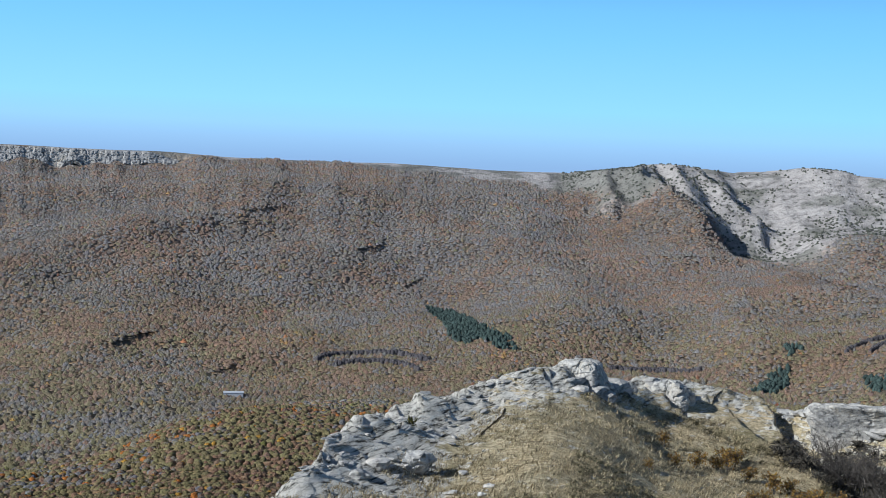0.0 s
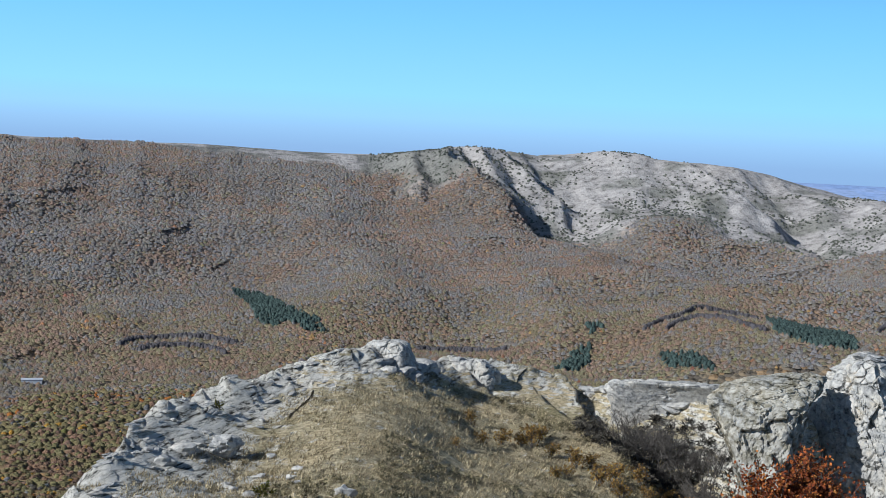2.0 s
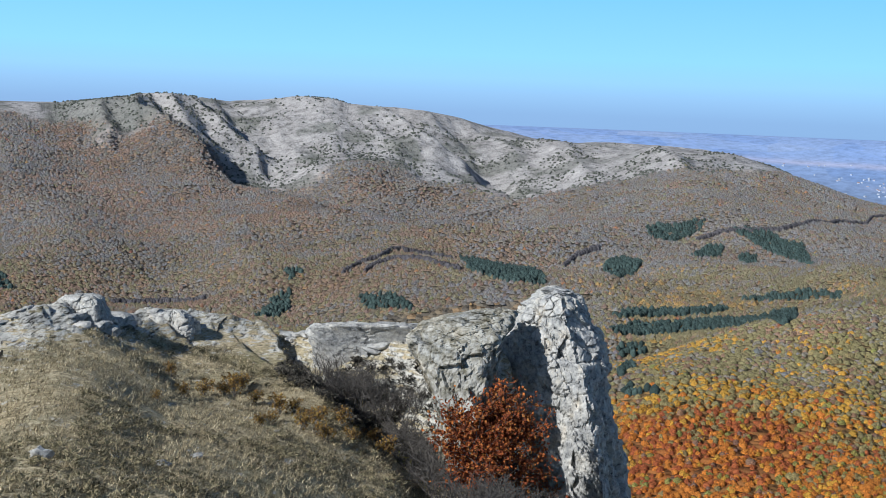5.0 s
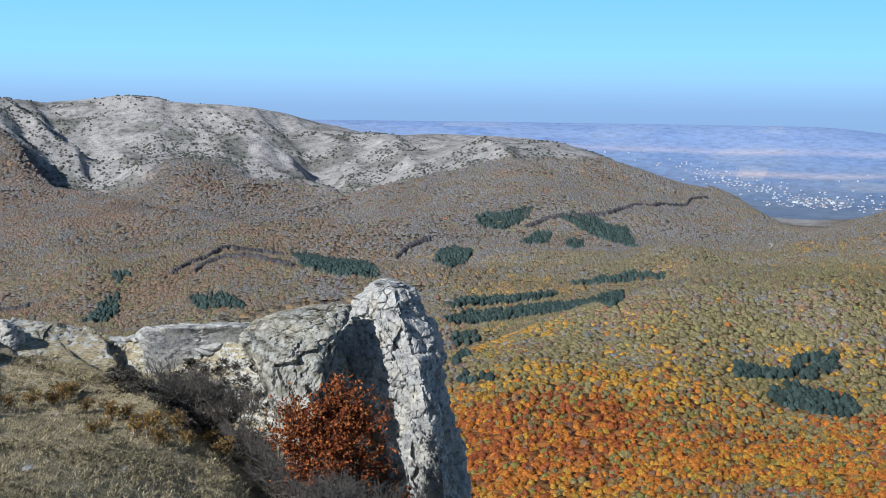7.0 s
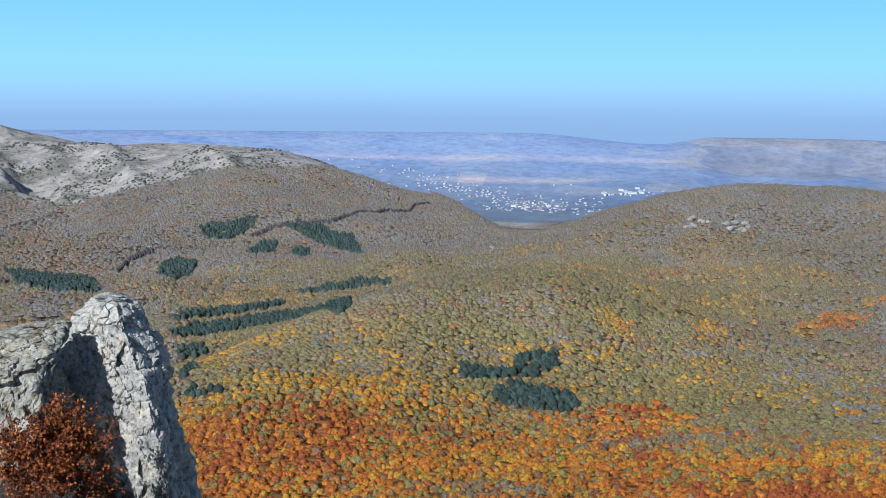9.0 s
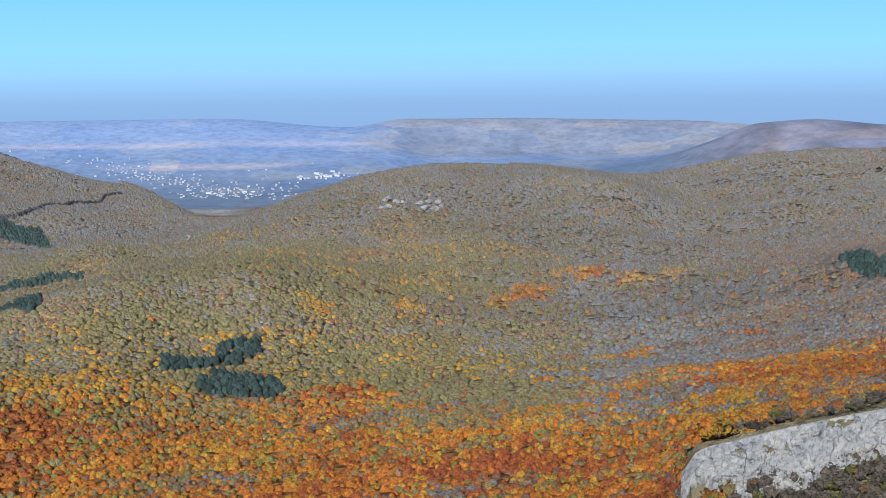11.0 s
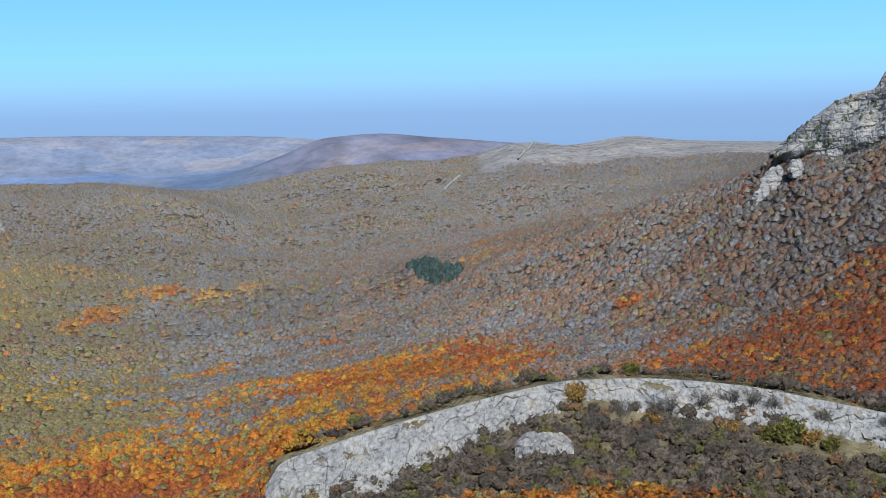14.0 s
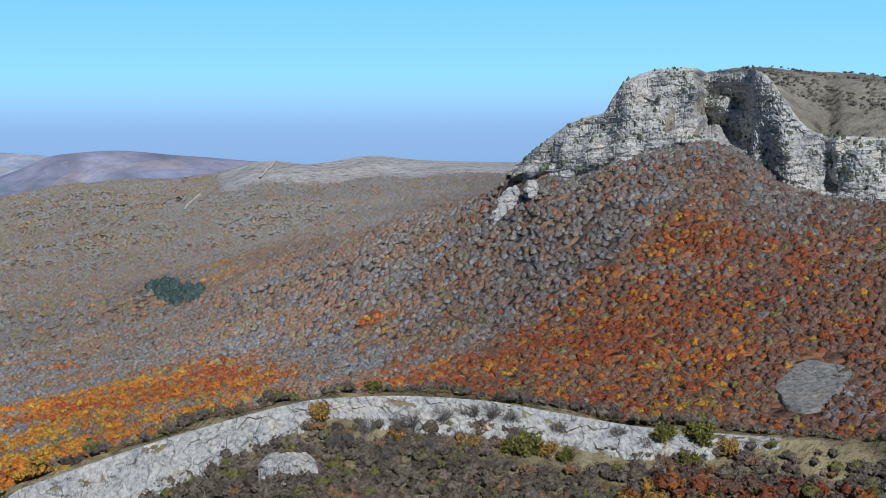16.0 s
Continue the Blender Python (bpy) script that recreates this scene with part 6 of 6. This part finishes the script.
def dry_grass():
    """Tussocks of bleached grass over the near ridge."""
    n = 36000
    az, rr = rng.uniform(-7.5, 24, n), np.sqrt(rng.uniform(42 ** 2, 113 ** 2, n))
    ra, rd, _ = np.array(RIDGE_RIM, float).T
    rim = rr - pchip(ra, rd, az)
    x, y = rr * np.sin(np.radians(az)), rr * np.cos(np.radians(az))
    dense = fbm(x / 4, y / 4, seed=61, octaves=3)
    keep = (rim < -1.5) & (dense > -0.55 + 0.9 * step(-16, -3, rim) + 0.25 * step(3, -3, az)) & ~((az > 19.5) & (rr > 84))
    az, rr, x, y = az[keep], rr[keep], x[keep], y[keep]
    z = height(az, rr)
    m, blades = len(az), 5
    base = np.repeat(np.stack([x, y, z - 0.03], 1), blades, 0) + rng.normal(0, 0.18, (m * blades, 3)) * [1, 1, 0]
    tall = np.repeat(rng.uniform(0.10, 0.34, m), blades) * rng.uniform(0.6, 1.1, m * blades)
    lean = rng.normal(0, 0.5, (m * blades, 2)) + [0.25, 0.1]
    tip = base + np.stack([lean[:, 0] * tall, lean[:, 1] * tall, tall], 1)
    side = rng.normal(size=(m * blades, 3)) * [1, 1, 0]
    side /= np.linalg.norm(side, axis=1)[:, None]
    wide = 0.03
    v = np.stack([base - side * wide, base + side * wide, tip], 1).reshape(-1, 3)
    me = mesh_from("dry_grass", v, np.arange(3 * m * blades).reshape(-1, 3), [STRAW])
    tagged(new("dry_grass", me), "bleached dry grass tussocks on the ridge", "grass", kind="stuff")


dry_grass()


def turf_scrub():
    """Low dark tufts over the turf slope, and dark scrub standing in for the shadow under the ledge."""
    g = np.random.default_rng(91)
    # the hollow's scrub is added and toned dark to imitate shade
    for name, n, a0, a1, r0, r1, lo, hi, tone, label in (
            ("turf_tufts", 4200, 1, 21, 46, 104, 0.10, 0.36, (0.20, 0.172, 0.10), "low dark tufts of heath on the dry turf"),
            ("hollow_shade_scrub", 1100, 14.6, 22.5, 84, 101, 0.25, 0.62, (0.075, 0.068, 0.055), "dark scrub added in the hollow in place of the ledge's shadow")):
        az, rr = g.uniform(a0, a1, n), np.sqrt(g.uniform(r0 * r0, r1 * r1, n))
        ra, rd, _ = np.array(RIDGE_RIM, float).T
        x, y = rr * np.sin(np.radians(az)), rr * np.cos(np.radians(az))
        keep = (rr < pchip(ra, rd, az) - 5) & (fbm(x / 7, y / 7, seed=64, octaves=3) > 0.05)
        if name == "turf_tufts":
            keep &= (az > 6) | (rr < 62)
        else:
            ga, gd, _ = np.array(RIDGE_GULLY, float).T
            keep = (np.abs(rr - pchip(ga, gd, az)) < 6.5) & (rr < pchip(ra, rd, az) - 2.0)
        az, rr = az[keep], rr[keep]
        size = g.uniform(lo, hi, len(az))
        wood(name, az, rr, spray(22, 0.4, 0.4, 95), size, size * g.uniform(0.6, 1.0, len(az)), np.array(tone) * g.uniform(0.6, 1.5, (len(az), 1)), label, 0.0, 0.5, "scrub", False)


turf_scrub()


def clearing_tufts():
    """Rough grass and low heath on the clearings beside the rock band."""
    g = np.random.default_rng(97)
    az, rr = g.uniform(66, 104, 10000), g.uniform(255, 300, 10000)
    a, r, _ = np.array(BAND_TOP, float).T
    d = rr - pchip(a, r, az)
    x, y = rr * np.sin(np.radians(az)), rr * np.cos(np.radians(az))
    keep = ((d < -4) | (d > 2)) & (d < 9) & (d > -26) & (fbm(x / 6, y / 6, seed=66, octaves=3) > -0.1)
    az, rr = az[keep], rr[keep]
    size = g.uniform(0.2, 0.75, len(az))
    tones = np.where(g.random((len(az), 1)) < 0.5, np.array([0.13, 0.115, 0.055]), np.array([0.20, 0.165, 0.095])) * g.uniform(0.6, 1.2, (len(az), 1))
    wood("clearing_tufts", az, rr, spray(12, 0.5, 0.5, 98), size, size * 0.8, tones, "rough dry tufts on turf beside the rock band", 0.0, 0.4, "scrub", False)


clearing_tufts()


def ledge_scrub():
    """Dark bushes rooted on the cliff's ledges."""
    v = np.empty(len(cliff.data.vertices) * 3)
    cliff.data.vertices.foreach_get("co", v)
    v = v.reshape(-1, 3)
    n = np.empty(len(v) * 3)
    cliff.data.vertices.foreach_get("normal", n)
    n = n.reshape(-1, 3)
    n *= np.sign(n @ np.array([-1.0, 0, 0.2]))[:, None]
    where = fbm(v[:, 0] / 16, v[:, 1] / 16, v[:, 2] / 7, 3, 55) + 0.5 * n[:, 2]
    pick = np.nonzero((where > 0.36) & (v[:, 2] > -40))[0]
    pick = rng.choice(pick, min(700, len(pick)), replace=False)
    v0, f0 = dome(4)
    size = rng.uniform(0.5, 1.5, (len(pick), 1, 1))
    pts = v0[None] * size * rng.uniform(0.75, 1.25, (len(pick), len(v0), 1)) + v[pick][:, None]
    f = f0[None] + (np.arange(len(pick)) * len(v0))[:, None, None]
    tone = np.repeat(np.array([0.07, 0.08, 0.05]) * rng.uniform(0.7, 1.5, (len(pick), 1)), len(v0), 0)
    me = mesh_from("ledge_scrub", pts.reshape(-1, 3), f.reshape(-1, 3), [CROWN], tone, smooth=True)
    tagged(new("ledge_scrub", me), "dark bushes rooted on the limestone cliff", "scrub", kind="stuff")


ledge_scrub()


def plateau_scrub():
    """Dark bushes on the stony slope over the lower cliff."""
    az, rr = scatter(800, 985, 95.6, 106, 3.6)
    x, y = rr * np.sin(np.radians(az)), rr * np.cos(np.radians(az))
    a, r, _ = np.array(CLIFF_RIM, float).T
    keep = (rr > pchip(a, r, az) + 6 + cleft(az)) & (fbm(x / 22, y / 22, seed=74, octaves=3) > -0.02 + 0.4 * step(860, 985, rr))
    az, rr = az[keep], rr[keep]
    size = rng.uniform(0.8, 2.1, len(az))
    wood("plateau_scrub", az, rr, crown(3, 8, 0.35, 1.0, 77, 0.62, 4), size, size * 0.8, np.array([0.10, 0.092, 0.075]) * rng.uniform(0.7, 1.4, (len(az), 1)), "dark low bushes on the stony plateau slope", 0.1, 0.4, "scrub")


plateau_scrub()


def hill_scrub():
    """Dark low scrub scattered over the bare grey hill and the cliff's ledges."""
    az, rr = scatter(2250, 3000, 5, 36, 8.0)
    x, y = rr * np.sin(np.radians(az)), rr * np.cos(np.radians(az))
    # denser at the left end, where it also stands in for shade
    dens = fbm(x / 90, y / 90, seed=71, octaves=4) + 0.5 * (1 - step(2350, 2600, rr)) + 0.45 * (1 - step(10, 13.5, az))
    keep = (rr < 2830) & (bareness(az, rr) > 0.4) & (rng.random(len(az)) < step(-0.15, 0.5, dens) * 0.8)
    az, rr = az[keep], rr[keep]
    size = rng.uniform(1.3, 3.2, len(az))
    wood("hill_scrub", az, rr, dome(4), size, size * 0.7, np.array([0.075, 0.08, 0.065]) * rng.uniform(0.7, 1.4, (len(az), 1)), "dark juniper scrub dotted over a bare limestone hill", 0.2, 0.4, "scrub")


hill_scrub()

def plain_material(name, lo, hi):
    m, n, l, b = material(name, 0.8)
    g = n.new("ShaderNodeNewGeometry")
    l.new(ramp_node(n, l, noise_node(n, l, g.outputs["Position"], 0.3, 4), [(0.35, lo), (0.65, hi)]), b.inputs["Base Color"])
    return m


# bank colour made dark to draw the shadow line on the turf
BANK_SHADE = plain_material("bank_shade_dark", (0.05, 0.042, 0.03), (0.10, 0.085, 0.06))


def earth_bank(line, label):
    """A low broken earth bank across the turf, coloured dark like its shadow line."""
    a, r = np.array(line, float).T
    n = 30
    t = np.linspace(0, len(a) - 1, n)
    az, rr = pchip(np.arange(len(a)), a, t), pchip(np.arange(len(a)), r, t)
    rows = []
    for off, up in ((-0.3, -0.08), (-0.2, 0.13), (0.1, 0.16), (0.5, -0.1)):
        q = rr + off
        z = height(az, q) + up * (0.7 + 0.5 * fbm(t * 5, t * 0, octaves=2, seed=3))
        rows.append(np.stack([q * np.sin(np.radians(az)), q * np.cos(np.radians(az)), z], 1))
    v = np.concatenate(rows)
    i = np.arange(n - 1)
    f = np.concatenate([np.stack([k * n + i, k * n + i + 1, (k + 1) * n + i + 1, (k + 1) * n + i], 1) for k in range(3)])
    tagged(new("earth_bank", mesh_from("earth_bank", v, f, [BANK_SHADE])), label, "bank")


earth_bank([(1.9, 79.0), (2.2, 80.4), (2.5, 82.0), (3.0, 85.0)], "low earth bank beside the ridge path, coloured dark as its shadow")
earth_bank([(11.8, 107.0), (12.0, 110.0), (12.2, 112.0)], "short earth bank on the far turf, coloured dark as its shadow")

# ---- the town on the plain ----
# wall and roof colours carry a blue tint for the haze over the town
WALL_WHITE = plain_material("hazed_white_walls", (0.44, 0.48, 0.55), (0.60, 0.63, 0.67))
WALL_GREY = plain_material("hazed_grey_walls", (0.32, 0.37, 0.45), (0.42, 0.46, 0.52))
ROOF_RED = plain_material("hazed_tile_roofs", (0.30, 0.20, 0.18), (0.38, 0.26, 0.22))
ROOF_PALE = plain_material("hazed_pale_roofs", (0.38, 0.42, 0.48), (0.52, 0.55, 0.58))


def box_mesh(name, sx, sy, sz, mat):
    v = [(x * sx / 2, y * sy / 2, z) for x in (-1, 1) for y in (-1, 1) for z in (-2.0, sz)]
    f = [(0, 1, 3, 2), (4, 6, 7, 5), (0, 4, 5, 1), (2, 3, 7, 6), (1, 5, 7, 3), (0, 2, 6, 4)]
    return mesh_from(name, v, np.array(f), [mat])


def roof_mesh(name, sx, sy, z0, rise, mat):
    x, y = sx / 2 + 0.5, sy / 2 + 0.5
    v = [(-x, -y, z0), (x, -y, z0), (x, y, z0), (-x, y, z0), (-x, 0, z0 + rise), (x, 0, z0 + rise)]
    f = [(0, 1, 5, 4), (2, 3, 4, 5), (1, 2, 5, 5), (3, 0, 4, 4), (0, 3, 2, 1)]
    me = bpy.data.meshes.new(name)
    me.from_pydata(v, [], [tuple(dict.fromkeys(q)) for q in f])
    me.materials.append(mat)
    return me


def town():
    g = np.random.default_rng(17)
    kinds = []
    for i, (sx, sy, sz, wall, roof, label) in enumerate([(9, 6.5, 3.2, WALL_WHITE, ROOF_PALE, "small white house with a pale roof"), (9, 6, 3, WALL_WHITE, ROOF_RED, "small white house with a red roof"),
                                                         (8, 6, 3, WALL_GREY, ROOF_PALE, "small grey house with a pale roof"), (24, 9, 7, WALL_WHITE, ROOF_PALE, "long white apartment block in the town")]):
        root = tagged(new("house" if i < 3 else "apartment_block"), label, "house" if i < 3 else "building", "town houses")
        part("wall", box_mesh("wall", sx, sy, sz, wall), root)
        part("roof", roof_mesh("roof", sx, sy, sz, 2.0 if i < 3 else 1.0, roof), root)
        kinds.append(root)
    used = set()
    for i in range(330):
        if i < 150:
            az = g.normal(41.5, 2.4)
            rr = 3640 + 75 * (44.5 - az) + g.normal(0, 80)
        elif i < 270:
            az, rr = g.normal(44.6, 1.4), g.normal(3580, 85)
        elif i < 300:
            az, rr = g.normal(48.2, 0.7), g.normal(3800, 22)
        else:
            az, rr = g.uniform(34, 52), g.uniform(3600, 4100)
        k = int(g.integers(0, 3)) if i < 262 else (3 if i < 292 and g.random() < 0.7 else 0)
        p = place(az, rr)
        root = kinds[k] if k not in used else copy_thing(kinds[k], pose(0, 0, 0))
        used.add(k)
        root.matrix_world = pose(p.x, p.y, p.z, 0, 0, g.uniform(0, 180)) @ Matrix.Scale(g.uniform(0.45, 0.8), 4)


town()


# a long shed beside the valley road
shed = tagged(new("shed"), "long low pale shed beside the valley road", "building")
part("wall", box_mesh("wall", 19, 6, 2.6, WALL_WHITE), shed)
part("roof", roof_mesh("roof", 19, 6, 2.6, 1.2, ROOF_PALE), shed)
shed_at = place(-8.8, 1300, 1.5)
shed.matrix_world = pose(shed_at.x, shed_at.y, shed_at.z, 0, 0, 6)

PALE_EARTH = plain_material("pale_track_earth", (0.40, 0.37, 0.32), (0.55, 0.51, 0.45))
TRACKS = {"ridge": [(75.2, 2120), (75.6, 2250), (75.75, 2330), (75.9, 2420)], "slope": [(72.0, 1900), (72.4, 1980), (72.7, 2010)], "valley": [(42.6, 1560), (42.75, 1600), (42.65, 1640)]}


def tracks():
    """Pale earth tracks laid over the slopes."""
    for line in TRACKS.values():
        a, r = np.array(line, float).T
        t = np.linspace(0, len(a) - 1, 40)
        az, rr = pchip(np.arange(len(a)), a, t), pchip(np.arange(len(a)), r, t)
        sides = []
        for off in (-0.04, 0.04):
            q = az + off
            z = np.maximum(height(q, rr), height(az, rr)) + 3.2
            sides.append(np.stack([rr * np.sin(np.radians(q)), rr * np.cos(np.radians(q)), z], 1))
        v = np.concatenate(sides + [p - np.array([0, 0, 6.0]) for p in sides])
        i = np.arange(39)
        f = np.concatenate([np.stack([i, i + 40, i + 41, i + 1], 1), np.stack([i + 80, i, i + 1, i + 81], 1), np.stack([i + 40, i + 120, i + 121, i + 41], 1)])
        tagged(new("track", mesh_from("track", v, f, [PALE_EARTH])), "pale earth track cut through the wood", "track", kind="structure")


tracks()


def hill_rocks():
    """Pale outcrops on the wooded hill."""
    g = np.random.default_rng(44)
    kinds = [stone("outcrop", (1, 1, 0.8), 300 + i, "pale limestone outcrop on the wooded hill", ROCK_CLIFF, 3, rough=0.14) for i in range(3)]
    for i in range(16):
        az, rr = g.uniform(50.6, 53.6), g.uniform(1560, 1600)
        ob = kinds[i] if i < 3 else new("outcrop", kinds[i % 3].data)
        p = place(az, rr)
        s = g.uniform(2.0, 4.5)
        ob.matrix_world = pose(p.x, p.y, p.z + 1.5, 0, 0, g.uniform(0, 360)) @ Matrix.Diagonal((s * 1.6, s * 1.2, s, 1))
        tagged(ob, "pale limestone outcrop on the wooded hill", "rock", "hill outcrops")


hill_rocks()
